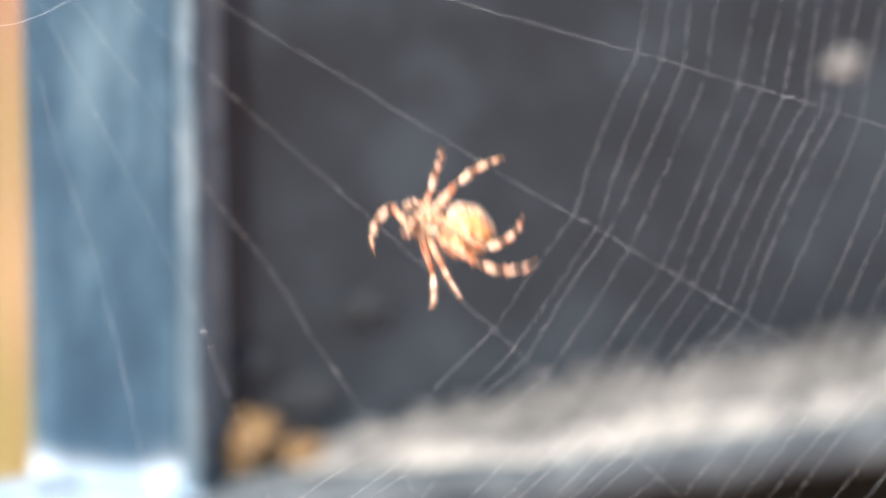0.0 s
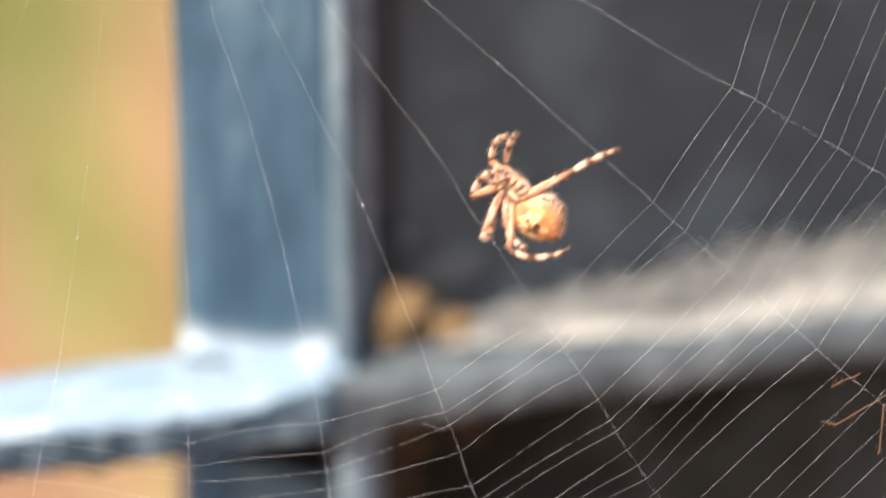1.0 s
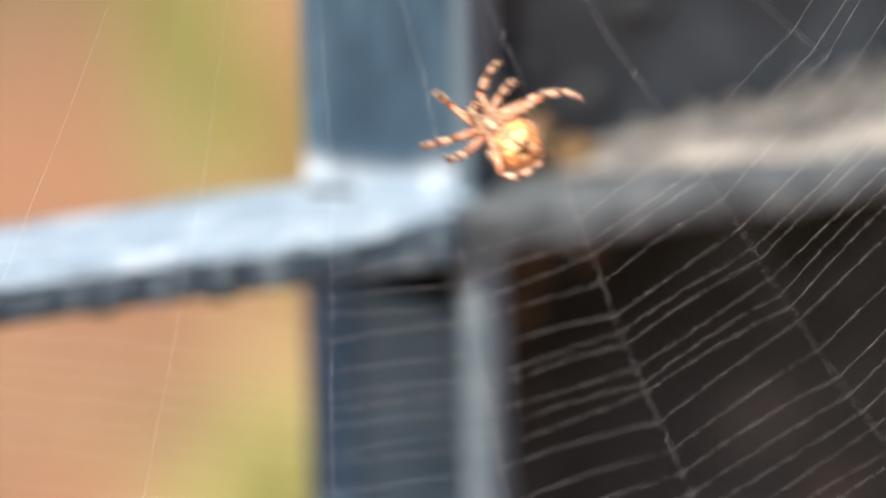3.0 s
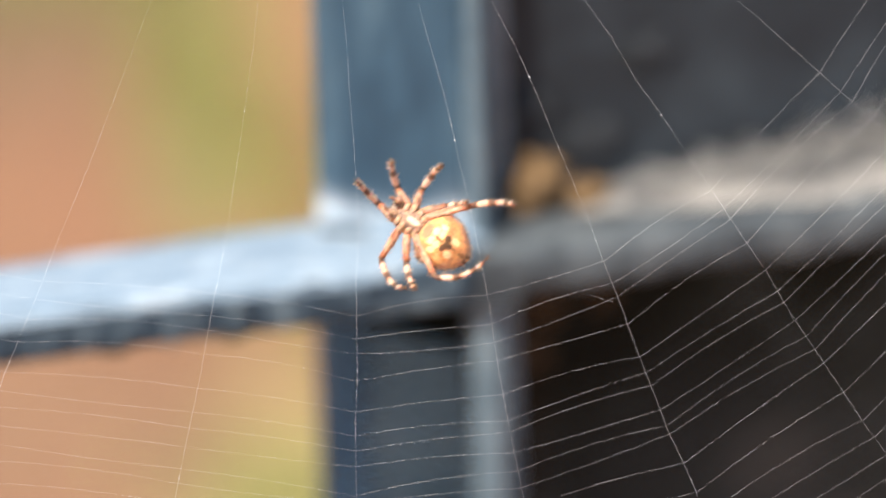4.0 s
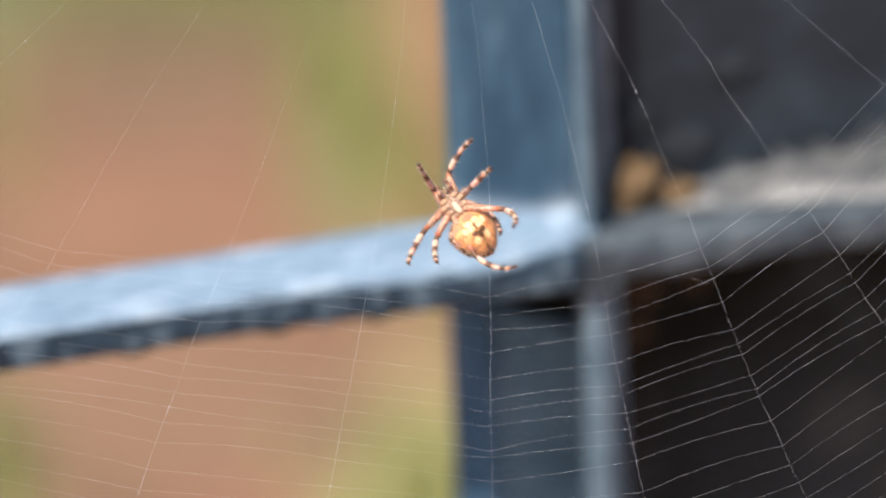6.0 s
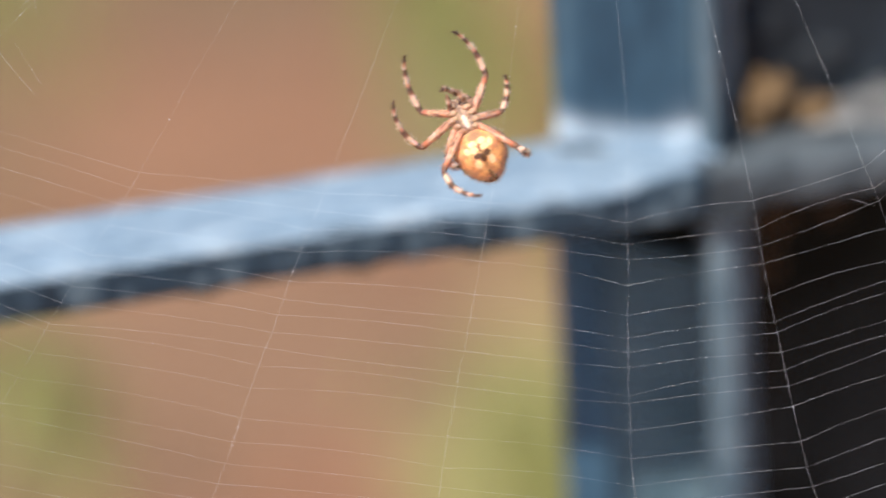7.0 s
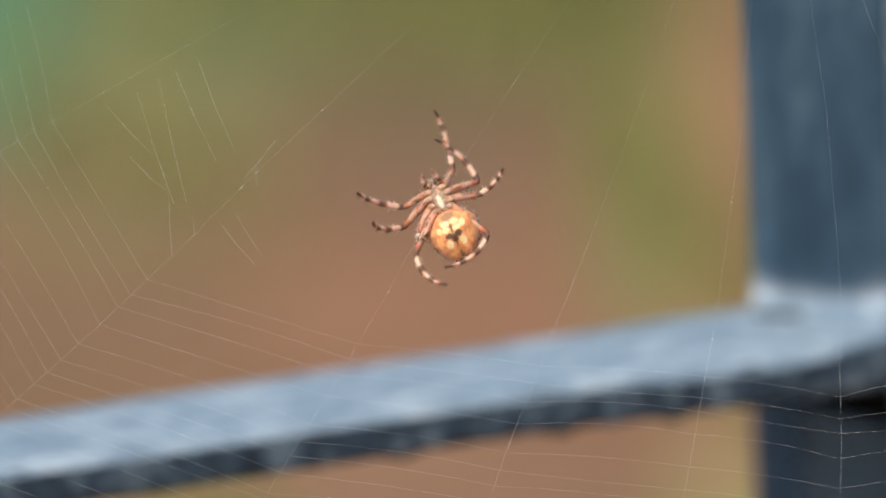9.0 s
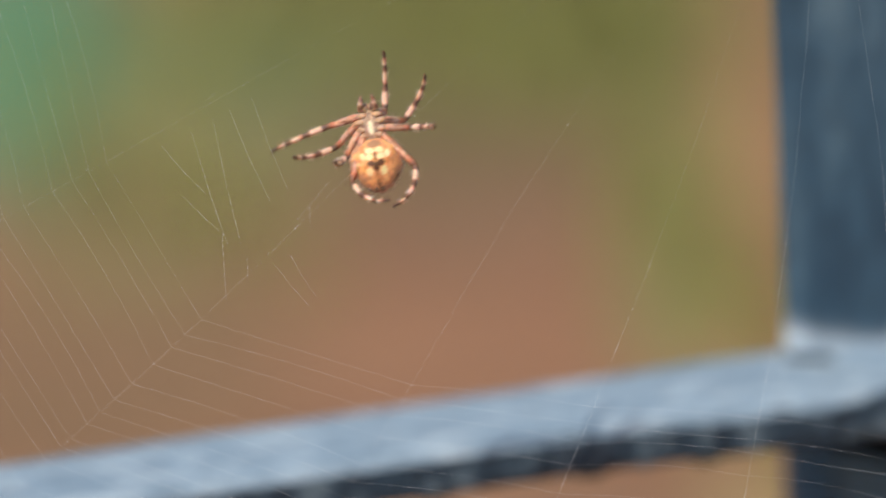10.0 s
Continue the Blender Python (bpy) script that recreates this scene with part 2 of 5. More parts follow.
def bar(section, x0, x1, bevel, steps, wobble, seed):
    """A level bar along x of the given (y, z) section, its edges rounded and slightly uneven."""
    bm = bmesh.new()
    first = [bm.verts.new((x0, y, z)) for y, z in section]
    f = bm.faces.new(first)
    r = bmesh.ops.extrude_face_region(bm, geom=[f])
    bmesh.ops.translate(bm, verts=[v for v in r["geom"] if isinstance(v, bmesh.types.BMVert)], vec=(x1 - x0, 0, 0))
    bmesh.ops.recalc_face_normals(bm, faces=bm.faces[:])
    long_edges = [e for e in bm.edges if abs(e.verts[0].co.x - e.verts[1].co.x) > 1e-6]
    bmesh.ops.bevel(bm, geom=long_edges, offset=bevel, segments=3, affect="EDGES", profile=0.5)
    long_edges = [e for e in bm.edges if abs(e.verts[0].co.x - e.verts[1].co.x) > 1e-6]
    bmesh.ops.subdivide_edges(bm, edges=long_edges, cuts=steps, use_grid_fill=True)
    for v in bm.verts:
        k = noise.noise_vector(Vector((v.co.x * 160 + seed, v.co.y * 60, v.co.z * 60)))
        v.co.y += k.y * wobble
        v.co.z += k.z * wobble
    return bm


def lump(radius, stretch, rough, seed, levels=4):
    bm = bmesh.new()
    bmesh.ops.create_icosphere(bm, subdivisions=levels, radius=radius)
    for v in bm.verts:
        d = v.co.normalized()
        k = noise.fractal(d * 1.6 + Vector((seed, seed * 2, 0)), 0.8, 2.1, 4)
        v.co = Vector((d.x * stretch[0], d.y * stretch[1], d.z * stretch[2])) * radius * (1 + rough * k)
    return bm


def tube(bm, points, radius, sides=5, taper=None):
    """A thin round thread through the points, added to bm; taper scales the radius point by point."""
    rings = []
    pts = [Vector(p) for p in points]
    for i, p in enumerate(pts):
        d = (pts[min(i + 1, len(pts) - 1)] - pts[max(i - 1, 0)]).normalized()
        a = d.cross(Vector((0.13, 0.2, 1))).normalized()
        b = d.cross(a)
        w = radius * taper[i] if taper else radius
        rings.append([bm.verts.new(p + (a * math.cos(k * math.tau / sides) + b * math.sin(k * math.tau / sides)) * w) for k in range(sides)])
    for r, s in zip(rings, rings[1:]):
        for k in range(sides):
            bm.faces.new((r[k], r[(k + 1) % sides], s[(k + 1) % sides], s[k]))


# ---- ground ----
def build_ground():
    bm = bmesh.new()
    bmesh.ops.create_grid(bm, x_segments=2, y_segments=2, size=400)
    ob = part("ground", bm, ground_material())
    tagged(ob, "bare reddish soil with patches of green and dry grass", "ground", kind="structure")


def build_grass():
    rng = random.Random(4)
    bm = bmesh.new()
    spots = (
        (0.039, 0.487, 0.030, 0.022, 260),
        (0.085, 0.464, 0.016, 0.022, 160),
        (0.076, 0.365, 0.006, 0.035, 120),
        (-0.012, 0.420, 0.016, 0.026, 120),
        (0.042, 0.180, 0.010, 0.020, 70),
        (0.074, 0.230, 0.005, 0.040, 50),
        (-0.037, 0.234, 0.008, 0.024, 60),
    )
    for x, y, sx, sy, count in spots:
        for _ in range(count):
            px, py = rng.gauss(x, sx), rng.gauss(y, sy)
            a, h, w = rng.uniform(0, math.tau), rng.uniform(0.004, 0.02), rng.uniform(0.0006, 0.0014)
            lean = Vector((rng.uniform(-1, 1), rng.uniform(-1, 1), 0)) * h * 0.5
            s = Vector((math.cos(a), math.sin(a), 0)) * w
            p = Vector((px, py, 0))
            q = p + lean * 0.35 + Vector((0, 0, h * 0.6))
            v = [bm.verts.new(c) for c in (p - s, p + s, q + s * 0.7, q - s * 0.7, p + lean + Vector((0, 0, h)))]
            bm.faces.new((v[0], v[1], v[2], v[3]))
            bm.faces.new((v[3], v[2], v[4]))
    ob = part("grass", bm, plain("grass_blade", (0.27, 0.28, 0.09), 0.6))
    tagged(ob, "short tufts of green and yellowing grass on soil", "grass", kind="stuff")


def deepen(x):
    """How far the rail comes forward where it meets the upright."""
    t = max(0.0, min(1.0, (x + 0.040) / 0.045))
    return 0.0022 * t * t * (3 - 2 * t)


def build_gate():
    gate = new("steel_gate")
    gate.location = (0, 0, 0)
    tagged(gate, "weathered blue-painted steel gate frame with dark sheet panels", "gate")
    top = Z0 + 0.75
    # upright above the rail, turned towards the open side
    part("upright", prism(((0, 0), (0.0190, -0.0127), (0.0246, -0.0044), (0.0056, 0.0083)), Z0 - 0.001, top, 0.0011), whitened_paint(), gate, smooth=False)
    part("edge_bead", prism(((0.0186, -0.0131), (0.0212, -0.0148), (0.0240, -0.0106), (0.0214, -0.0089)), Z0 - 0.001, top, 0.0011), BEAD, gate, "worn pale grey edge bead", smooth=False)
    part("panel_flange", prism(((0.0222, -0.0066), (0.0276, -0.0066), (0.0276, -0.0040), (0.0222, -0.0040)), Z0 - 0.0005, top, 0.0006), FLANGE, gate, "grey folded edge of the sheet, lightened against the upright's shadow", smooth=False)
    # upright below the rail: a channel with a proud edge on its open side
    low = Z0 - 0.0075
    part("lower_flange", prism(((0.0013, 0.0035), (0.0078, 0.0035), (0.0078, 0.0080), (0.0013, 0.0080)), 0, low, 0.0006), LOW_PAINT, gate, smooth=False)
    # web cut low at its top, opening a dark gap for the rail's shadow
    bm = prism(((0.0074, 0.0072), (0.0246, 0.0072), (0.0246, 0.0094), (0.0074, 0.0094)), 0, low - 0.0130, 0.0004)
    for v in bm.verts:
        if v.co.z > 0.01:
            v.co.z -= 0.0075 * min(1.0, max(0.0, (v.co.x - 0.0079) / 0.003))
    part("lower_web", bm, WEB_PAINT, gate, "grey-blue channel web, lightened against the rail's shade", smooth=False)
    # near-black plate added behind the gap, standing in for the rail's shadow
    part("channel_shadow_back", prism(((0.0070, 0.0104), (0.0310, 0.0104), (0.0310, 0.0124), (0.0070, 0.0124)), 0, low, 0.0004), SHEET_AND_SHADE, gate, "near-black plate added for the shadow under the rail", smooth=False)
    part("lower_strip", prism(((0.0184, -0.0150), (0.0198, -0.0172), (0.0224, -0.0172), (0.0264, -0.0130), (0.0264, 0.0070), (0.0240, 0.0070)), 0, Z0 - 0.0074, 0.0011), BEAD, gate, "worn pale grey front strip", smooth=False)
    part("strip_tab", prism(((0.0183, -0.0198), (0.0258, -0.0186), (0.0258, -0.004), (0.0183, -0.004)), Z0 - 0.0082, Z0 - 0.0004, 0.0010), STRIP, gate, "worn grey welded tab", smooth=False)
    for x, z, r, seed in ((0.0362, 0.0245, 0.0040, 14.0), (0.0470, 0.0255, 0.0024, 17.0), (0.0355, 0.0335, 0.0026, 19.0)):
        bm = lump(r, (1.0, 0.12, 1.2), 0.6, seed, 3)
        bmesh.ops.translate(bm, verts=bm.verts[:], vec=(x, 0.0158, Z0 - z))
        part("rust_scab", bm, RUST, gate, "dull brown rust scab")
    # rails
    bm = bar(((0.0005, Z0), (-0.0172, Z0), (-0.0172, Z0 - 0.0075), (0.0005, Z0 - 0.0075)), -0.9, 0.0182, 0.0014, 300, 0.00014, 3)
    for v in bm.verts:
        if v.co.y < -0.008:
            v.co.y -= deepen(v.co.x)
        if v.co.z < Z0 - 0.004:
            v.co.z -= 0.00012 * noise.fractal(Vector((v.co.x * 70, 4.0, 0)), 0.9, 2.1, 3)
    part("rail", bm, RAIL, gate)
    # pale cap that colours the rail's top as sunlit
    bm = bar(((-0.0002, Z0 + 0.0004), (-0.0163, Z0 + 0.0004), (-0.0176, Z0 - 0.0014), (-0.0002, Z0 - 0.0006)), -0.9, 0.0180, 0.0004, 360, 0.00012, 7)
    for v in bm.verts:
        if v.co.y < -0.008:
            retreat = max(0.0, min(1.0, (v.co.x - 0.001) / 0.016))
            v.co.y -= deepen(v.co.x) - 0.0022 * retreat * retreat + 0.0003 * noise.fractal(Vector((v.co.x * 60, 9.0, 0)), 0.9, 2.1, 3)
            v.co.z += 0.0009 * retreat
    part("sunlit_chalky_top", bm, SUNLIT_CHALK, gate, "chalky pale blue upper face, coloured as sunlit")
    # uneven weld and chalk along the foot of the upright, swelling towards the bead; its white includes bounced
    # sunlight
    bm = bmesh.new()
    rows = []
    out = Vector((-0.556, -0.831, 0))
    for i in range(61):
        s = i / 60
        foot = Vector((0.0002 + 0.0212 * s, -0.0001 - 0.0145 * s, Z0))
        k = noise.fractal(Vector((s * 8, 2.0, 0)), 0.8, 2.1, 3)
        end = min(1.0, 0.35 + 0.9 * s, (1.02 - s) * 9)
        high, deep = (0.0024 + 0.0030 * max(0.0, s - 0.55) + 0.0010 * k) * end, (0.0013 + 0.0007 * k) * (0.3 + 0.7 * end)
        ring = []
        for j in range(9):
            u = j / 8
            ring.append(bm.verts.new(foot + out * deep * (1 - u) ** 1.7 + Vector((0, 0, 0.0004 + high * u ** 1.7))))
        ring.append(bm.verts.new(foot - out * 0.0006 + Vector((0, 0, 0.0003 + high))))
        rows.append(ring)
    for a, c in zip(rows, rows[1:]):
        for j in range(9):
            bm.faces.new((a[j], c[j], c[j + 1], a[j + 1]))
    part("weld", bm, SUNLIT_CHALK, gate, "chalky weld bead, whitened for bounced sunlight")
    # open seam between weld and rail: a dark tube for its dirt and gap shadow
    bm = bmesh.new()
    tube(bm, [(-0.0004 + 0.0060 * i / 20, -0.0038 - 0.0040 * i / 20 - 0.0004 * noise.noise(Vector((i * 0.5, 0, 3))), Z0 + 0.0009 + 0.0004 * i / 20) for i in range(21)], 0.0005, 6)
    part("seam", bm, SHEET_AND_SHADE, gate, "dark open seam, dirt and shadow in one tube")
    bm = bar(((0.001, Z0), (-0.0172, Z0), (-0.0172, Z0 - 0.0076), (0.001, Z0 - 0.0076)), 0.0183, 0.6, 0.0020, 320, 0.0007, 9)
    for v in bm.verts:
        if v.co.y < -0.008:
            v.co.y -= 0.0018
    part("ledge", bm, STRIP, gate, "dusty grey ledge")
    # sheets of the closed side
    bm = prism(((0.0222, -0.0040), (0.6, -0.0040), (0.6, 0.001), (0.0222, 0.001)), Z0 - 0.001, top, 0.0003)
    part("upper_panel", bm, PANEL, gate, "dark grey dusty sheet panel", smooth=False)
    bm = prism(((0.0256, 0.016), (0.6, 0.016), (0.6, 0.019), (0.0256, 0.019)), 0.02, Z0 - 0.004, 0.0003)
    part("lower_panel", bm, stained_graded_sheet(), gate, "dark rust-brown sheet panel", smooth=False)
    # runs of pale paint down the rail's front, and rusty flakes under it
    rng = random.Random(12)
    for x in (-0.0165, -0.0229, -0.0262, -0.0333, -0.0385, -0.061):
        bm = lump(0.0010, (rng.uniform(0.9, 1.3), 0.16, rng.uniform(2.2, 3.4)), 0.5, x * 900, 3)
        bmesh.ops.translate(bm, verts=bm.verts[:], vec=(x, -0.0171 - deepen(x), Z0 - rng.uniform(0.0030, 0.0042)))
        part("paint_run", bm, RUN, gate, "pale run of old paint")
    for x in (-0.0167, -0.0340, -0.058):
        bm = lump(0.0010, (rng.uniform(2.0, 2.8), 0.8, rng.uniform(0.5, 0.7)), 0.5, x * 700, 3)
        bmesh.ops.translate(bm, verts=bm.verts[:], vec=(x, -0.0160 - deepen(x), Z0 - 0.0076))
        part("rust_flake", bm, RUST, gate, "brown rust flake")
    return gate


def build_dust():
    """Settled dust and old cobweb along the back of the ledge."""
    rng = random.Random(8)
    bm = bmesh.new()
    nx, ny = 150, 16
    grid = []
    for i in range(nx + 1):
        row = []
        for j in range(ny + 1):
            x = 0.0350 + i * 0.0012
            front = -0.0168 - 0.0010 * noise.noise(Vector((x * 90, 0, 5))) + 0.0075 * max(0.0, 1 - (x - 0.035) / 0.035)
            y = front + (-0.0042 - front) * j / ny
            h = 0.0011 * (0.5 + noise.fractal(Vector((x * 260, y * 260, 1)), 0.8, 2.1, 4)) + (0.0012 + 0.0026 * min(1.0, max(0.0, (x - 0.045) / 0.05))) * max(0, (j - 7) / 9) ** 1.6
            edge = min(1, j / 2, i / 4) * min(1, 0.45 + max(0, x - 0.032) / 0.018)
            row.append(bm.verts.new((x, y, Z0 + 0.0002 + max(0.0, h) * edge)))
        grid.append(row)
    for i in range(nx):
        for j in range(ny):
            bm.faces.new((grid[i][j], grid[i + 1][j], grid[i + 1][j + 1], grid[i][j + 1]))
    ob = part("ledge_dust", bm, DUST)
    tagged(ob, "pale settled dust lying along the grey ledge", "dust", kind="stuff")
    bm = bmesh.new()
    for _ in range(2200):
        x = 0.042 + 0.17 * rng.random() ** 0.8
        p = Vector((x, -0.0045 - 0.005 * rng.random(), Z0 + 0.0012))
        h = min(0.009, rng.expovariate(1 / 0.0035)) * min(1, (x - 0.03) / 0.05)
        q = p + Vector((rng.gauss(0, 0.004), rng.uniform(-0.002, 0.0003), h))
        m = (p + q) / 2 + Vector((rng.gauss(0, 0.001), 0, rng.gauss(0, 0.0006)))
        tube(bm, (p, m, q), 0.00013, 3)
    ob = part("old_cobweb", bm, FLOSS)
    tagged(ob, "dusty old cobweb fluff between ledge and panel", "cobweb", kind="stuff")


def build_clump():
    thing = new("mud_clump")
    thing.location = (0.0336, -0.0072, Z0)
    tagged(thing, "ochre lump of dry mud on the dusty ledge", "mud")
    for r, at, s, seed in ((0.0040, (-0.0028, 0.0006, 0.0042), (1.0, 0.7, 1.05), 2.0), (0.0030, (0.0046, 0.0, 0.0020), (1.1, 0.8, 0.72), 5.0), (0.0022, (-0.0040, 0.0, 0.0016), (1.0, 0.9, 0.8), 8.0), (0.0015, (-0.0002, 0.0012, 0.0062), (1.2, 0.9, 0.9), 12.0)):
        bm = lump(r, s, 0.5, seed)
        bmesh.ops.translate(bm, verts=bm.verts[:], vec=at)
        part("lump", bm, MUD, thing)
    for x, z, r, seed, mat, label in (
            (0.0405, 0.0090, 0.0030, 3.0, FLUFF, "grey fluff of dust stuck to the dark panel"),
            (0.0312, 0.0156, 0.0026, 6.0, FLUFF, "grey fluff of dust stuck to the dark panel"),
            (0.0490, 0.0215, 0.0028, 11.0, FLUFF, "grey fluff of dust stuck to the dark panel"),
            (0.1213, 0.0505, 0.0018, 15.0, DUST, "pale round tuft of fluff stuck to the dark panel")):
        bm = lump(r, (1.3, 0.22, 0.9), 0.8, seed, 4)
        ob = part("dust_ball", bm, mat)
        ob.location = (x, -0.0042, Z0 + z)
        tagged(ob, label, "dust")


build_ground()
build_grass()
build_gate()
build_dust()
build_clump()


# ---- the orb web, in its own plane: x across, y up, z to the open side ----
HUB = Vector((-0.0020, 0.0870, 0))
SPOKES = (-172, -157, -143, -128, -114, -101, -89, -76, -63.3, -50.5, -35.5, -22.5, -9.7, 1.8, 12.3, 22.4, 33, 46.3, 57.8, 72, 86, 100, 114, 128, 143, 158, 173)
# the spiral's uneven pitch, turn by turn outwards, in mm
PITCH = (3.2, 2.3, 3.5, 4.6, 2.9, 2.4, 2.6, 2.9, 2.0, 3.3, 4.6, 4.0, 2.7, 3.4, 2.9, 3.8, 2.6, 3.2, 4.1, 2.8, 3.3, 3.0, 3.6, 2.7)


def spoke(angle, r):
    """A point on the spoke at that angle from straight down, r metres out; the lower spokes are bowed by their load."""
    a = radians(angle)
    u = min(1.0, r / 0.14)
    bow = float(np.interp(angle, (-64, -50, -35, -22, -10, 2, 12, 22, 33, 45), (0, -2.0, -3.0, 1.0, 3.0, 3.5, 3.6, 3.0, 1.5, 0))) * MM
    return HUB + Vector((math.sin(a), -math.cos(a), 0)) * r + Vector((math.cos(a), math.sin(a), 0)) * bow * math.sin(math.pi * u) ** 2


def inner(angle):
    """Where the sticky thread begins on a spoke: it is still being laid, inwards."""
    return float(np.interp(angle, (-76, -63, -50, -35, -22, -10, 2, 12, 22, 33, 46, 58, 72, 86), (0.116, 0.120, 0.123, 0.109, 0.100, 0.0965, 0.0993, 0.1005, 0.1012, 0.1000, 0.0985, 0.0975, 0.0970, 0.097)))


def build_web():
    rng = random.Random(21)
    web = new("orb_web")
    tagged(web, "half-finished orb web of fine pale silk", "spider web")
    for a in SPOKES:
        bm = bmesh.new()
        far = 0.185 if abs(a) < 100 else 0.12
        pts = []
        drift = 0.0
        for i in range(29):
            r = 0.004 + (far - 0.004) * i / 28
            drift = drift * 0.6 + rng.gauss(0, 0.00016)
            p = spoke(a, r)
            pts.append(p + Vector((drift, drift * 0.4, rng.gauss(0, 0.0001))))
        # single silk near the hub, doubled further out
        tube(bm, pts, 0.0000078 if a > -30 else 0.0000052, 4, [0.55 + 0.45 * min(1.0, max(0.0, i / 28 - 0.3) / 0.2) for i in range(29)] if a < 8 else None)
        for _ in range(12):
            k = rng.randrange(9, 27)
            p = pts[k].lerp(pts[k + 1], rng.random())
            bmesh.ops.create_icosphere(bm, subdivisions=1, radius=rng.choice((0.00003, 0.00004, 0.00006, 0.00010)), matrix=Matrix.Translation(p))
        part("radial_thread", bm, SILK, web)
    span = [a for a in SPOKES if -92 < a < 104]
    for k in range(len(PITCH)):
        bm = bmesh.new()
        pts = []
        out = sum(PITCH[:k]) * MM
        ends = [spoke(a, inner(a) + out * (1.0 + 0.003 * max(0.0, abs(a) - 40)) + rng.gauss(0, 0.00035)) for a in span]
        for p, q in zip(ends, ends[1:]):
            sag = (HUB - (p + q) / 2).normalized() * rng.uniform(-0.0003, 0.0008)
            pts += [p.lerp(q, t) + sag * 4 * t * (1 - t) for t in (0.002, 0.25, 0.5, 0.75, 0.998)]
        # brightness put into the radius: thinner silk shows fainter up to the middle spoke
        cut = 5 * span.index(1.8)
        tube(bm, pts[:cut + 1], 0.0000060, 4)
        tube(bm, pts[cut:], 0.0000076, 4)
        part("sticky_thread", bm, SILK, web)
    for r in (0.012, 0.018, 0.024):
        bm = bmesh.new()
        tube(bm, [spoke(a, r + 0.00001 * a) for a in SPOKES], 0.000012, 4)
        part("scaffold_thread", bm, SILK, web)
    # loose broken ends, specks, and five modelled glints of the spiral from (-88.0, 41.3) on, in mm
    for x, y, dx, dy in ((-77.2, 28.7, -5.0, -5.6), (-80.2, 25.2, 0.1, -3.1), (-98.5, 27.3, 5.1, -5.3), (-93.1, 21.6, 0.2, -9.5), (-89.6, 18.1, 0.0, -3.1), (-88.0, 41.3, 4.7, -13.5), (-91.3, 39.6, 5.4, -13.5), (-93.8, 38.5, 3.3, -18.2), (-97.0, 36.8, 4.6, -16.6), (-101.4, 34.8, 6.2, -7.3), (-94.4, 41.4, 1.4, 0.8), (-112.8, 31.7, 0.7, 0.3), (75.3, 14.3, 1.4, -1.5), (64.3, 9.2, 1.4, -0.7), (36.0, -10.5, 3.1, -1.1), (-83.3, 18.2, 3.4, -6.1), (-85.6, 16.8, 4.8, -6.2)):
        bm = bmesh.new()
        p = Vector((x, y, 0.5)) * MM
        tube(bm, (p, p + Vector((dx * 0.48, dy * 0.52, 0.3)) * MM, p + Vector((dx, dy, 0)) * MM), 0.0000088, 4)
        part("loose_and_glint_thread", bm, SILK, web)
    # brown shreds of an old catch, caught beside a spoke
    tan = plain("dry_husk", (0.20, 0.10, 0.06), 0.6)
    for x, y, dx, dy in ((93.0, -7.3, 4.0, 1.7), (93.4, -12.6, 7.2, 4.0), (100.3, -9.9, -1.1, -7.0), (91.6, -12.0, 1.8, -0.6)):
        bm = bmesh.new()
        p, q = Vector((x, y, 0.4)) * MM, Vector((x + dx, y + dy, 0.8)) * MM
        tube(bm, [p.lerp(q, i / 9) + Vector((rng.gauss(0, 0.00008), rng.gauss(0, 0.00008), 0)) for i in range(10)], 0.00005, 5)
        for _ in range(14):
            a = p.lerp(q, rng.random())
            tube(bm, (a, a + Vector((rng.gauss(0, 0.0004), rng.gauss(0, 0.0004), rng.gauss(0, 0.0002)))), 0.00002, 3)
        part("husk_shred", bm, tan, web, "brown shred of an old catch")
    return web


orb_web = build_web()
orb_web.scale = (0.9717,) * 3


# ---- the spider: +y to its head, +z its underside ----
UPPER = (6.0, 6.0, 4.0, 6.5)
LOWER = (9.0, 8.6, 5.4, 8.2)
COXA = ((1.35, 3.5), (1.75, 2.6), (1.7, 1.5), (1.25, 0.7))
CREAM, TAN, RED, BROWN, BLACK = (0.76, 0.49, 0.36), (0.62, 0.27, 0.17), (0.54, 0.17, 0.085), (0.22, 0.10, 0.06), (0.085, 0.045, 0.032)


def blend(a, b, t):
    t = max(0.0, min(1.0, t))
    return tuple(u + (v - u) * t for u, v in zip(a, b))


def pigment(mesh, colour):
    layer = mesh.color_attributes.new("pigment", "FLOAT_COLOR", "POINT")
    for i, v in enumerate(mesh.vertices):
        layer.data[i].color = (*colour(v.co), 1)


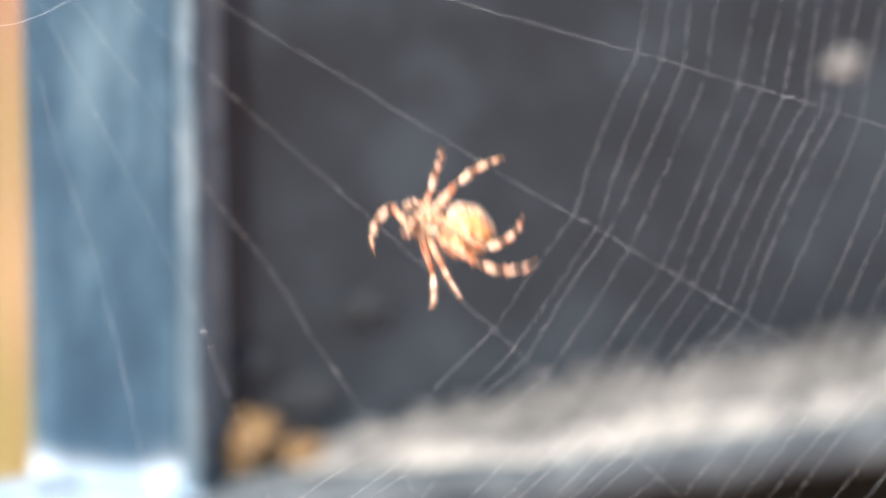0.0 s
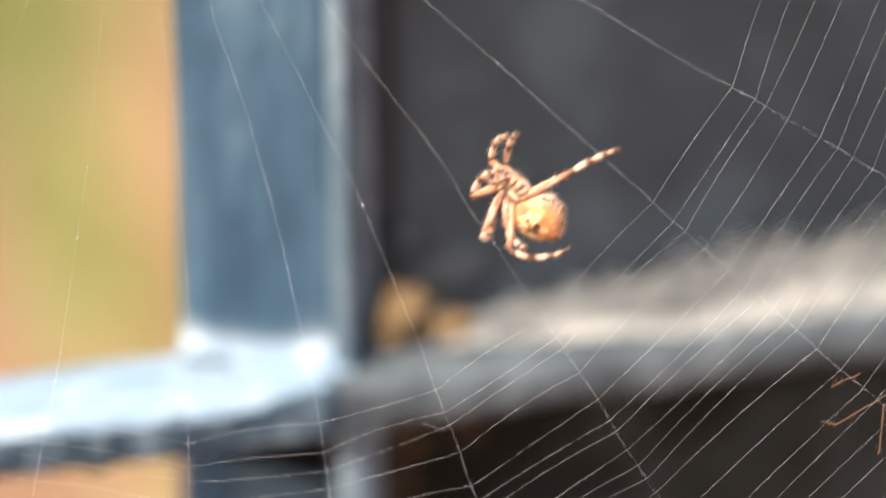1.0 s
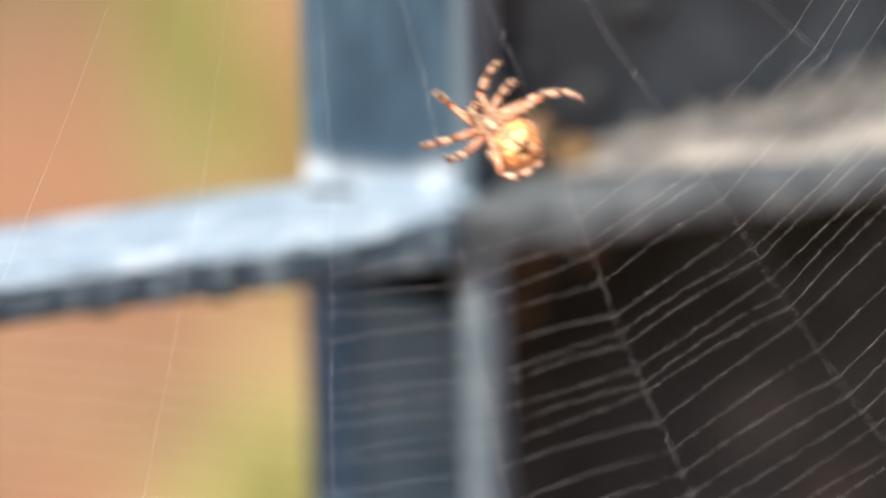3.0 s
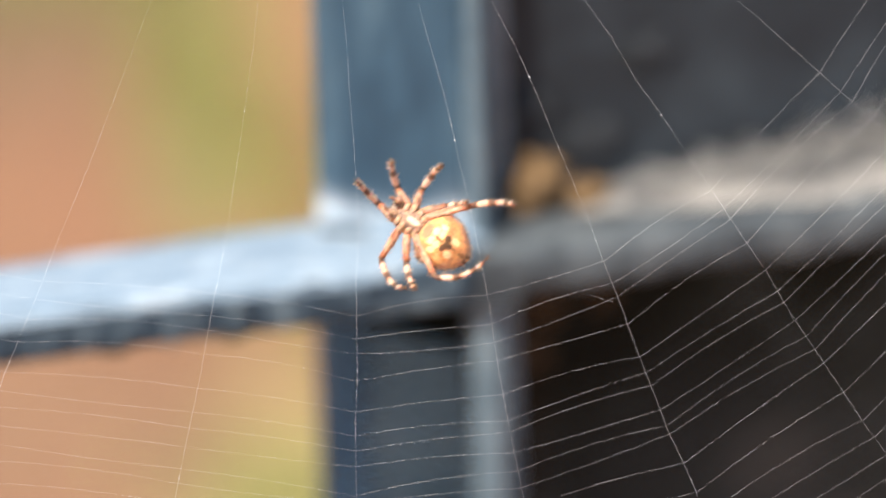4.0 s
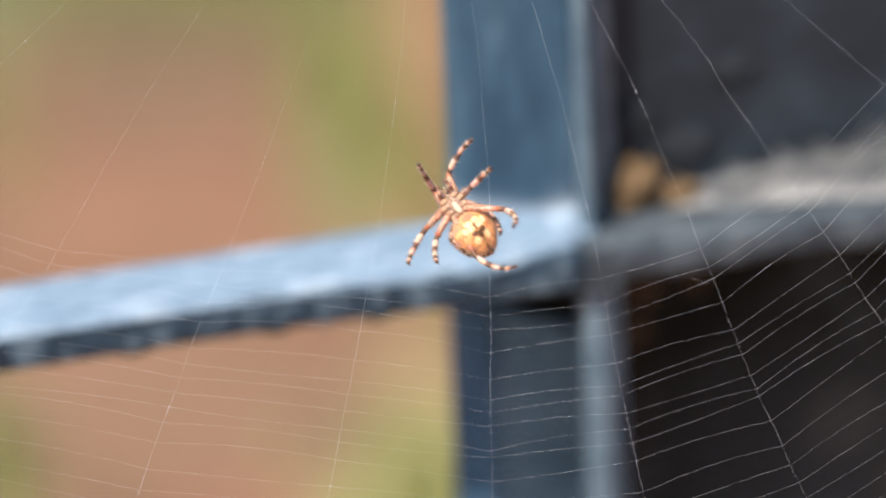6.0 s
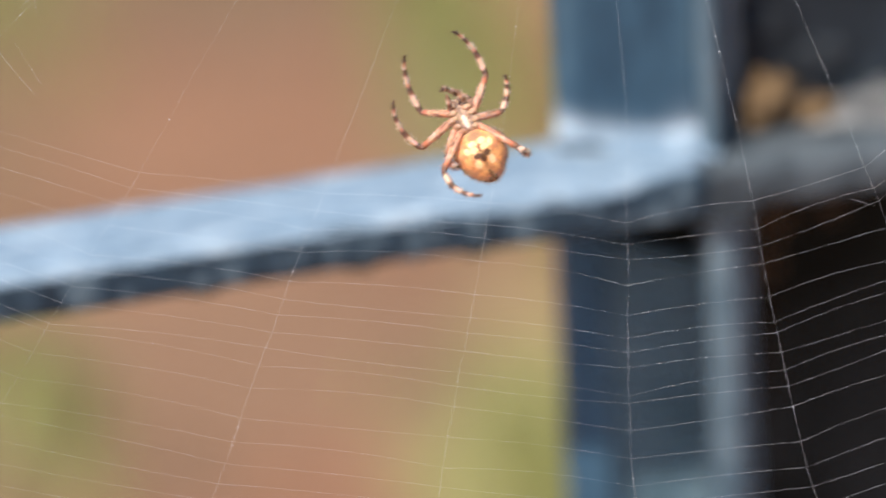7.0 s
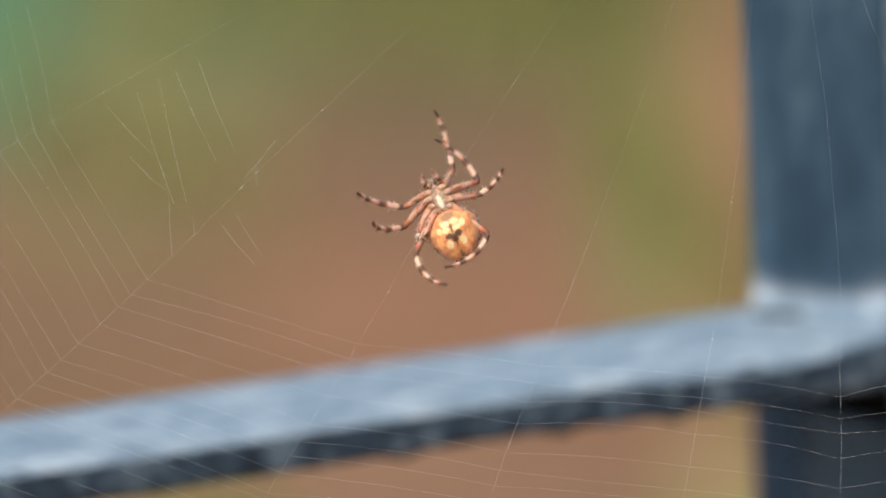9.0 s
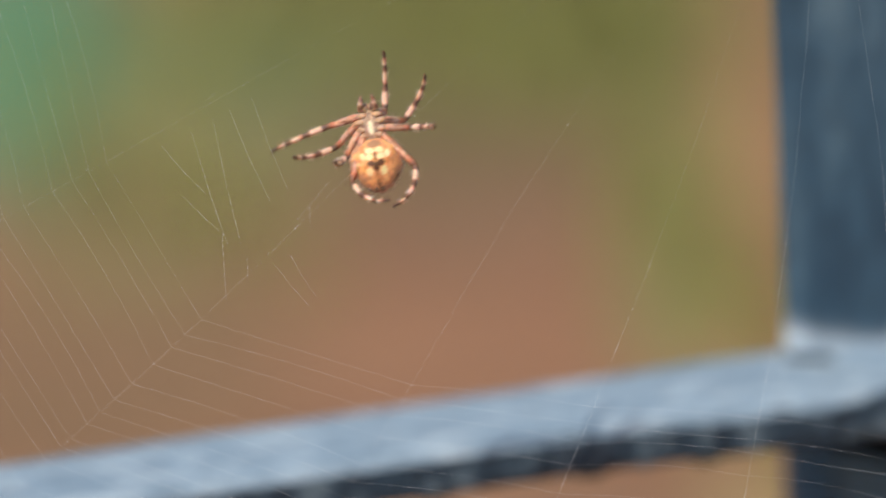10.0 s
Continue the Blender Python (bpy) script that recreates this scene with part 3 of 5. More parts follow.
def limb(profile, rings, sides, curve, hairs, seed):
    """A tapering limb along +y: (place along, radius) profile in mm, bent by curve, with fine hairs."""
    rng = random.Random(seed)
    bm = bmesh.new()
    ys, rs = zip(*profile)
    length = ys[-1]

    def radius(y):
        return float(np.interp(y, ys, rs))

    def centre(y):
        return curve * max(0.0, math.sin(math.pi * y / length)) ** 0.8

    loops = []
    for i in range(rings + 1):
        y = length * i / rings
        r = radius(y) * (1 + 0.05 * noise.noise(Vector((y * 2, seed, 0))))
        loops.append([bm.verts.new(Vector((math.cos(k * math.tau / sides) * r, y, math.sin(k * math.tau / sides) * r + centre(y))) * MM) for k in range(sides)])
    for a, b in zip(loops, loops[1:]):
        for k in range(sides):
            bm.faces.new((a[k], b[k], b[(k + 1) % sides], a[(k + 1) % sides]))
    bm.faces.new(loops[0])
    bm.faces.new(loops[-1][::-1])
    for _ in range(hairs):
        y = rng.uniform(0.1, 0.97) * length
        a = rng.uniform(0, math.tau)
        d = Vector((math.cos(a), rng.uniform(0.2, 0.9), math.sin(a))).normalized()
        p = Vector((math.cos(a) * radius(y) * 0.9, y, math.sin(a) * radius(y) * 0.9 + centre(y)))
        q = p + d * rng.uniform(0.3, 0.78)
        s = d.cross(Vector((0.3, 0.1, 0.9))).normalized() * 0.038
        u = d.cross(s)
        v = [bm.verts.new(c * MM) for c in (p + s, p - s * 0.5 + u * 0.9, p - s * 0.5 - u * 0.9, q)]
        bm.faces.new((v[0], v[1], v[3]))
        bm.faces.new((v[1], v[2], v[3]))
        bm.faces.new((v[2], v[0], v[3]))
    return bm


def upper_leg(n):
    L = UPPER[n]
    bm = limb(((0, 0.36), (0.3, 0.46), (L * 0.3, 0.55), (L * 0.6, 0.49), (L * 0.76, 0.37), (L * 0.85, 0.43), (L, 0.37)), 26, 12, 0.0, 110, n + 1)

    def colour(c):
        y = c.y / MM / L
        p = c / MM
        base = blend(TAN, (0.74, 0.42, 0.28), y * 1.6)
        streak = noise.fractal(Vector((math.atan2(p.z, p.x) * 1.5, p.y * 0.5, n)), 0.8, 2.1, 3)
        base = blend(base, CREAM, streak * 0.9)
        base = blend(base, RED, -streak * 1.6 - 0.1)
        base = blend(base, BROWN, noise.fractal(Vector((math.atan2(p.z, p.x) * 2.2, p.y * 0.7, n + 5)), 0.8, 2.1, 3) * 2.2 - 0.25)
        if math.hypot(p.x, p.z) > 0.60:
            return blend(base, CREAM, 0.7)
        if y > 0.68:
            base = blend(base, RED, (y - 0.68) * 6)
        if y > 0.86:
            base = blend(base, BROWN, (y - 0.86) * 12)
        return base

    return bm, colour


def lower_leg(n):
    L = LOWER[n]
    bm = limb(((0, 0.40), (L * 0.08, 0.45), (L * 0.3, 0.39), (L * 0.42, 0.31), (L * 0.5, 0.33), (L * 0.72, 0.24), (L * 0.8, 0.22), (L * 0.95, 0.15), (L, 0.06)), 52, 10, 0.15 * L, 190, n + 11)
    bands = ((0.0, BROWN), (0.09, BLACK), (0.13, CREAM), (0.27, CREAM), (0.31, BROWN), (0.40, BLACK), (0.44, TAN), (0.50, CREAM), (0.58, CREAM), (0.63, BROWN), (0.71, BLACK), (0.75, CREAM), (0.82, TAN), (0.87, BLACK), (1.01, BLACK))

    def colour(c):
        y = c.y / MM / L
        y += 0.012 * noise.noise(c / MM * 3)
        for (p, a), (q, b) in zip(bands, bands[1:]):
            if y <= q:
                return blend(a, b, (y - p) / (q - p))
        return BLACK

    return bm, colour


def painted(name, bm, colour, parent, label=""):
    ob = part(name, bm, SKIN, parent, label)
    pigment(ob.data, colour)
    return ob


def ellipsoid(size, centre, segments=28, rings=20, shape=None):
    bm = bmesh.new()
    bmesh.ops.create_uvsphere(bm, u_segments=segments, v_segments=rings, radius=1.0)
    for v in bm.verts:
        d = v.co.copy()
        k = shape(d) if shape else 1.0
        v.co = Vector((centre[0] + d.x * size[0] * k, centre[1] + d.y * size[1], centre[2] + d.z * size[2] * k)) * MM
    return bm


def fuzz(bm, count, seed, length):
    """Short hairs standing on the faces of bm."""
    rng = random.Random(seed)
    bm.faces.ensure_lookup_table()
    faces = bm.faces[:]
    bm.normal_update()
    for _ in range(count):
        f = rng.choice(faces)
        p = f.calc_center_median()
        d = (f.normal + Vector((rng.gauss(0, 0.4), rng.gauss(0, 0.4), rng.gauss(0, 0.4)))).normalized()
        q = p + d * length * rng.uniform(0.5, 1.2) * MM
        s = d.cross(Vector((0.31, 0.12, 0.9))).normalized() * 0.026 * MM
        u = d.cross(s)
        v = [bm.verts.new(c) for c in (p + s, p - s * 0.5 + u * 0.9, p - s * 0.5 - u * 0.9, q)]
        bm.faces.new((v[0], v[1], v[3]))
        bm.faces.new((v[1], v[2], v[3]))
        bm.faces.new((v[2], v[0], v[3]))


ABD = Vector((0, -3.5, -0.6))


def belly_colour(c):
    """Golden belly with a dark heart mark, pale patches round it and mottled grey-brown flanks."""
    p = c / MM - ABD
    n = noise.fractal(p * 0.9, 0.8, 2.1, 4)
    w = noise.fractal(p * 2.4 + Vector((7, 3, 1)), 0.8, 2.1, 3)
    gold, amber, flank = (0.92, 0.44, 0.175), (0.70, 0.27, 0.095), (0.58, 0.29, 0.18)
    col = blend(gold, amber, 0.42 + n * 1.3 + w * 0.7 + 0.5 * (math.hypot(p.x, p.y) / 3.7 - 0.6))
    side = 1 - max(0.0, p.z) / 3.0
    col = blend(col, flank, (side - 0.34) * 2.2 + n * 0.7)
    if p.z < 0.9:
        col = blend(col, (0.82, 0.62, 0.45), max(0.0, w * 3.4))
        col = blend(col, (0.13, 0.06, 0.035), max(0.0, -n * 3.0 - w * 1.6 - 0.12))
    if p.length > 4.2:
        return blend(col, CREAM, 0.6)
    if p.z > 0:
        x, y = abs(p.x) + w * 0.14, p.y + w * 0.16

        def spot(px, py, rx, ry):
            return ((x - px) / rx) ** 2 + ((y - py) / ry) ** 2

        cream, bistre = (1.0, 0.74, 0.40), (0.14, 0.052, 0.024)
        pale = min(spot(1.00, -0.90, 0.46, 0.66), spot(0.80, 1.12, 0.62, 0.42), spot(0.70, 2.00, 0.62, 0.46), spot(1.75, 1.35, 0.50, 0.60) + 0.3)
        col = blend(cream, col, (pale - 0.75) * 2.2)
        stem = min(spot(0.0, 1.15, 0.17, 0.70), spot(0.0, -0.75, max(0.10, 0.34 + 0.22 * y), 0.75))
        col = blend((0.26, 0.10, 0.045), col, (stem - 0.7) * 2.4)
        heart = min(spot(0.70, 0.22, 0.50, 0.42), spot(0.0, 0.05, 0.70, 0.34), spot(0.16, -0.36, 0.32, 0.36))
        col = blend(bistre, col, (heart - 0.80) * 3.0)
        epi = spot(0.0, 2.9, 1.0, 0.5)
        col = blend((0.42, 0.22, 0.12), col, (epi - 0.7) * 1.5)
        spin = spot(0.0, -2.75, 0.24, 0.60)
        col = blend((0.30, 0.13, 0.06), col, (spin - 0.7) * 1.8)
    return col


def chest_colour(c):
    p = c / MM
    n = noise.fractal(p * 1.4, 0.8, 2.1, 4)
    w = noise.fractal(p * 3.5, 0.8, 2.1, 3)
    col = blend((0.56, 0.35, 0.24), (0.20, 0.10, 0.065), 0.4 + n + w * 0.6)
    if abs(p.x) / 2.05 > 0.97 or p.z > 0.88 or p.z < -1.95:
        col = blend(col, CREAM, 0.55)
    if p.z > 0.2:
        streak = (p.x / 0.40) ** 2 + ((p.y - 1.75) / 1.05) ** 2
        col = blend((0.98, 0.86, 0.64), col, (streak - 0.6) * 2)
    return col


def build_spider():
    thing = new("spider")
    tagged(thing, "orb-weaver spider with banded legs and golden belly in web", "spider")
    bm = ellipsoid((3.60, 3.95, 2.75), ABD, 180, 130, lambda d: (1.0 + 0.09 * d.y - 0.22 * max(0, -d.y) ** 2 + 0.06 * noise.noise(d * 2.3)) * (1 + 0.10 * max(0.0, 1 - ((d.y - 0.55) / 0.35) ** 2) * abs(d.x)))
    fuzz(bm, 2300, 5, 0.7)
    painted("abdomen", bm, belly_colour, thing, "golden belly with dark heart-shaped mark")
    bm = ellipsoid((2.05, 2.9, 1.35), (0, 2.2, -0.55), 36, 28, lambda d: 1.0 - 0.16 * d.y)
    fuzz(bm, 420, 6, 0.8)
    painted("cephalothorax", bm, chest_colour, thing, "brown breastplate with pale central streak")
    for s in (-1, 1):
        bm = ellipsoid((0.56, 0.75, 0.85), (s * 0.58, 4.55, 0.0), 20, 16)
        painted("chelicera", bm, lambda c: blend((0.09, 0.045, 0.035), (0.60, 0.40, 0.27), 0.45 + 1.8 * noise.noise(c / MM * 2.2 + Vector((3, 1, 4)))), thing, "tan jaw with dark brown spots")
        bm = limb(((0, 0.34), (1.0, 0.36), (1.9, 0.30), (2.5, 0.12)), 14, 8, 0.35, 26, 30 + s)
        palp = painted("palp", bm, lambda c: blend(CREAM, BROWN, abs(math.sin(c.y / MM * 2.1))), thing)
        palp.matrix_basis = pose(s * 1.15 * MM, 4.3 * MM, 0.25 * MM, 35, 0, s * 12)
        bm = ellipsoid((0.16, 0.16, 0.16), (s * 0.36, 5.05, -0.95), 10, 8)
        part("eye", bm, EYE, thing)
        bm = ellipsoid((0.34, 0.55, 0.42), (s * 0.36, -6.75, 0.35), 14, 10)
        painted("spinneret", bm, lambda c: (0.16, 0.08, 0.045), thing)
        for n in range(4):
            x, y = COXA[n]
            bm = ellipsoid((0.85, 0.48, 0.5), (s * (x - 0.35), y, 0.28), 14, 10)
            painted("coxa", bm, lambda c: blend((0.62, 0.40, 0.26), (0.34, 0.17, 0.10), 0.5 + noise.noise(c / MM * 2)), thing)
    uppers, lowers = [], []
    for s in (-1, 1):
        for n in range(4):
            bm, colour = upper_leg(n)
            up = painted("leg", bm, colour, thing, "reddish-tan leg banded dark and cream")
            bm, colour = lower_leg(n)
            lo = painted("lower_leg", bm, colour, up)
            uppers.append(up)
            lowers.append(lo)
    return thing, uppers, lowers


spider, legs, lower_legs = build_spider()
spider.scale = (1.016,) * 3
cam.data.dof.focus_object = spider


def build_drifting_seed():
    # A drifting seed husk, built with an insect's body, head and wings.
    thing = new("drifting_seed")
    tagged(thing, "slender tan seed husk drifting near the web", "insect")
    tint = plain("seed_body", (0.62, 0.36, 0.16), 0.5)
    bm = ellipsoid((0.34, 3.0, 0.34), (0, 0, 0), 12, 10)
    part("body", bm, tint, thing)
    bm = ellipsoid((0.3, 0.35, 0.3), (0, 3.1, 0.05), 10, 8)
    part("head", bm, EYE, thing)
    for s in (-1, 1):
        bm = ellipsoid((0.28, 1.5, 0.04), (s * 0.35, -0.6, 0.36), 12, 8)
        part("wing", bm, HAIR, thing)
    return thing


drifting_seed = build_drifting_seed()


def motions():
    """Everything that moves: the spider, its legs, the shaken web and the passing seed husk."""
    walk(spider, [
        (0.000, pose(0.03761, -0.08023, 0.21745, 120.7, -69.2, -33.4)),
        (0.100, pose(0.03765, -0.08339, 0.21091, 121.8, -65.9, -36.5)),
        (0.200, pose(0.03751, -0.08437, 0.20878, 122.4, -62.7, -39.4)),
        (0.300, pose(0.02668, -0.08373, 0.20450, 122.6, -59.4, -41.8)),
        (0.400, pose(0.02831, -0.08303, 0.20681, 122.6, -56.0, -44.0)),
        (0.500, pose(0.03439, -0.08304, 0.20997, 122.5, -52.8, -46.2)),
        (0.600, pose(0.02821, -0.08152, 0.20990, 119.9, -48.5, -45.9)),
        (0.700, pose(0.02571, -0.08181, 0.20798, 117.6, -44.1, -46.0)),
        (0.800, pose(0.03498, -0.08295, 0.21044, 115.5, -39.7, -46.3)),
        (0.900, pose(0.03157, -0.08351, 0.20752, 113.4, -35.4, -46.6)),
        (1.000, pose(0.02684, -0.08315, 0.20576, 111.6, -31.1, -47.3)),
        (1.100, pose(0.03490, -0.08371, 0.20881, 110.0, -37.2, -39.8)),
        (1.200, pose(0.03159, -0.08346, 0.20763, 107.1, -43.1, -31.1)),
        (1.300, pose(0.01897, -0.08347, 0.20106, 102.5, -48.7, -21.1)),
        (1.400, pose(0.01968, -0.08386, 0.20058, 95.9, -53.6, -9.2)),
        (1.500, pose(0.02250, -0.08482, 0.20008, 87.0, -57.3, 4.8)),
        (1.600, pose(0.01917, -0.08404, 0.19996, 76.2, -56.1, 15.2)),
        (1.800, pose(0.01980, -0.08424, 0.19988, 57.6, -51.1, 33.2)),
        (2.000, pose(0.01535, -0.08411, 0.19785, 44.1, -43.2, 46.0)),
        (2.100, pose(0.01499, -0.08490, 0.19603, 42.6, -46.2, 44.4)),
        (2.200, pose(0.01816, -0.08541, 0.19659, 41.1, -49.1, 42.9)),
        (2.300, pose(0.00645, -0.08462, 0.19217, 39.6, -52.0, 41.3)),
        (2.400, pose(-0.00075, -0.08335, 0.19105, 38.3, -55.0, 39.9)),
        (2.500, pose(0.00459, -0.08347, 0.19357, 36.9, -58.0, 38.3)),
        (2.600, pose(0.00895, -0.08374, 0.19529, 46.2, -56.1, 32.0)),
        (2.700, pose(0.00207, -0.08437, 0.19041, 54.6, -53.5, 26.6)),
        (2.800, pose(0.00377, -0.08389, 0.19227, 62.2, -50.5, 22.0)),
        (2.900, pose(0.01015, -0.08558, 0.19206, 68.9, -47.4, 18.4)),
        (3.000, pose(0.00595, -0.08373, 0.19375, 74.9, -43.9, 15.5)),
        (3.100, pose(0.00103, -0.08248, 0.19379, 73.3, -39.8, 11.8)),
        (3.200, pose(0.00597, -0.08516, 0.19080, 71.5, -35.9, 8.4)),
        (4.300, pose(-0.00969, -0.08327, 0.18735, 53.0, -48.1, 20.2)),
        (4.400, pose(-0.00866, -0.08299, 0.18859, 51.0, -49.0, 21.6)),
        (4.500, pose(-0.00619, -0.08408, 0.18776, 48.9, -49.8, 23.2)),
        (4.600, pose(-0.00690, -0.08475, 0.18826, 51.7, -46.7, 19.4)),
        (4.700, pose(-0.01085, -0.08484, 0.18829, 54.2, -43.5, 15.9)),
        (4.800, pose(-0.01013, -0.08623, 0.19011, 56.3, -40.2, 12.7)),
        (4.900, pose(-0.00646, -0.08901, 0.19059, 58.0, -36.8, 9.7)),
        (5.000, pose(-0.00901, -0.09070, 0.19014, 59.5, -33.4, 7.0)),
        (5.100, pose(-0.01230, -0.08934, 0.19198, 58.8, -32.3, 8.2)),
        (5.200, pose(-0.01302, -0.08875, 0.19357, 58.2, -31.3, 9.4)),
        (6.300, pose(-0.03037, -0.08172, 0.19081, 53.6, -19.9, 21.4)),
        (6.400, pose(-0.03500, -0.07933, 0.19060, 53.3, -18.9, 22.4)),
        (6.500, pose(-0.03342, -0.07857, 0.19021, 53.1, -17.8, 23.4)),
        (6.600, pose(-0.02849, -0.07860, 0.19221, 55.1, -18.7, 18.3)),
        (6.700, pose(-0.02932, -0.07832, 0.19193, 57.2, -19.5, 13.0)),
        (6.800, pose(-0.03637, -0.07550, 0.19365, 59.5, -20.2, 7.7)),
        (6.900, pose(-0.03506, -0.07662, 0.19154, 61.7, -20.6, 2.4)),
        (7.000, pose(-0.03186, -0.07765, 0.19063, 63.9, -20.8, -2.9)),
        (7.200, pose(-0.04250, -0.07302, 0.19471, 59.2, -19.6, 7.9)),
        (7.400, pose(-0.04641, -0.07202, 0.19477, 54.7, -17.7, 18.6)),
        (7.500, pose(-0.04668, -0.07225, 0.19417, 52.6, -16.4, 23.8)),
        (7.600, pose(-0.04521, -0.07242, 0.19469, 54.8, -16.6, 17.8)),
        (7.800, pose(-0.04556, -0.07259, 0.19435, 59.4, -16.5, 5.7)),
        (8.000, pose(-0.04912, -0.07111, 0.19584, 63.8, -15.4, -6.3)),
        (8.200, pose(-0.04981, -0.07131, 0.19507, 60.1, -12.5, 5.1)),
        (8.400, pose(-0.05767, -0.06718, 0.19957, 57.2, -9.1, 16.3)),
        (8.500, pose(-0.06283, -0.06441, 0.20266, 56.1, -7.1, 21.8)),
        (8.600, pose(-0.05758, -0.06685, 0.20042, 57.1, -10.2, 16.0)),
        (8.800, pose(-0.06345, -0.06500, 0.20146, 59.9, -16.0, 4.1)),
        (9.000, pose(-0.06074, -0.06496, 0.20317, 64.0, -21.0, -8.5)),
        (9.200, pose(-0.06423, -0.06337, 0.20466, 63.9, -17.8, -8.3)),
        (9.300, pose(-0.06244, -0.06398, 0.20431, 63.8, -16.2, -8.2)),
        (9.400, pose(-0.06374, -0.06118, 0.20947, 63.7, -14.7, -8.1)),
        (9.500, pose(-0.06598, -0.05911, 0.21262, 63.6, -13.1, -7.9)),
        (9.600, pose(-0.07096, -0.05531, 0.21797, 63.8, -11.6, -8.8)),
        (9.700, pose(-0.07193, -0.05494, 0.21820, 63.8, -10.2, -9.5)),
        (9.800, pose(-0.06895, -0.05579, 0.21800, 63.9, -8.7, -10.2)),
        (9.900, pose(-0.07011, -0.05540, 0.21819, 63.9, -7.3, -10.9)),
        (10.000, pose(-0.07279, -0.05462, 0.21845, 63.9, -5.9, -11.6)),
    ])
    walk(legs[0], [
        (0.000, pose(-0.00135, 0.00350, 0.00025, -69.7, -8.7, 18.0)),
        (0.500, pose(-0.00135, 0.00350, 0.00025, -26.3, 10.4, 72.8)),
        (1.000, pose(-0.00135, 0.00350, 0.00025, -13.5, 8.1, 92.5)),
        (1.500, pose(-0.00135, 0.00350, 0.00025, -63.2, 16.3, 56.6)),
        (2.000, pose(-0.00135, 0.00350, 0.00025, -86.2, -20.0, 9.1)),
        (2.500, pose(-0.00135, 0.00350, 0.00025, -61.5, -8.3, 16.5)),
        (3.000, pose(-0.00135, 0.00350, 0.00025, -70.9, -10.0, 16.5)),
        (3.200, pose(-0.00135, 0.00350, 0.00025, -73.0, -8.2, 19.3)),
        (4.500, pose(-0.00135, 0.00350, 0.00025, -65.7, -14.1, 8.7)),
        (5.000, pose(-0.00135, 0.00350, 0.00025, -76.5, -13.4, 13.4)),
        (6.500, pose(-0.00135, 0.00350, 0.00025, -69.8, -21.7, -0.3)),
        (7.000, pose(-0.00135, 0.00350, 0.00025, -48.9, 9.1, 50.3)),
        (7.500, pose(-0.00135, 0.00350, 0.00025, -82.4, -26.8, -0.0)),
        (7.750, pose(-0.00135, 0.00350, 0.00025, -74.3, -0.6, 29.6)),
        (8.000, pose(-0.00135, 0.00350, 0.00025, -53.6, 17.5, 64.3)),
        (8.500, pose(-0.00135, 0.00350, 0.00025, -88.8, -21.0, 9.0)),
        (9.000, pose(-0.00135, 0.00350, 0.00025, -53.8, 20.4, 69.5)),
        (9.500, pose(-0.00135, 0.00350, 0.00025, -45.9, 25.0, 85.8)),
        (10.000, pose(-0.00135, 0.00350, 0.00025, -42.4, 19.9, 79.0)),
    ])
    walk(lower_legs[0], [
        (0.000, pose(0.00000, 0.00600, 0.00000, 47.0, 5.0, -178.9)),
        (0.500, pose(0.00000, 0.00600, 0.00000, 47.7, -19.4, 176.8)),
        (0.750, pose(0.00000, 0.00600, 0.00000, 60.5, -66.6, 145.8)),
        (1.000, pose(0.00000, 0.00600, 0.00000, -178.6, -58.0, 9.4)),
        (1.250, pose(0.00000, 0.00600, 0.00000, 89.4, -71.1, 126.8)),
        (1.500, pose(0.00000, 0.00600, 0.00000, 67.4, -35.7, 176.3)),
        (2.000, pose(0.00000, 0.00600, 0.00000, 43.6, 2.7, -177.9)),
        (2.500, pose(0.00000, 0.00600, 0.00000, 51.3, -22.7, 179.7)),
        (3.000, pose(0.00000, 0.00600, 0.00000, 55.0, -19.5, -179.6)),
        (3.200, pose(0.00000, 0.00600, 0.00000, 53.1, -15.0, -179.6)),
        (4.500, pose(0.00000, 0.00600, 0.00000, 62.1, -27.0, -179.7)),
        (5.000, pose(0.00000, 0.00600, 0.00000, 42.4, -21.3, -179.1)),
        (6.500, pose(0.00000, 0.00600, 0.00000, 66.7, -7.6, -178.0)),
        (7.000, pose(0.00000, 0.00600, 0.00000, 89.5, -47.5, 174.5)),
        (7.500, pose(0.00000, 0.00600, 0.00000, 41.8, -3.6, -177.2)),
        (8.000, pose(0.00000, 0.00600, 0.00000, 84.3, -63.9, 170.8)),
        (8.500, pose(0.00000, 0.00600, 0.00000, 38.1, -30.9, -177.9)),
        (9.000, pose(0.00000, 0.00600, 0.00000, 78.2, -1.5, 177.7)),
        (9.250, pose(0.00000, 0.00600, 0.00000, 69.0, -46.7, 159.6)),
        (9.500, pose(0.00000, 0.00600, 0.00000, 177.1, -83.0, 31.9)),
        (9.750, pose(0.00000, 0.00600, 0.00000, 97.3, -22.5, 141.8)),
        (10.000, pose(0.00000, 0.00600, 0.00000, 128.8, 36.9, -178.8)),
    ])
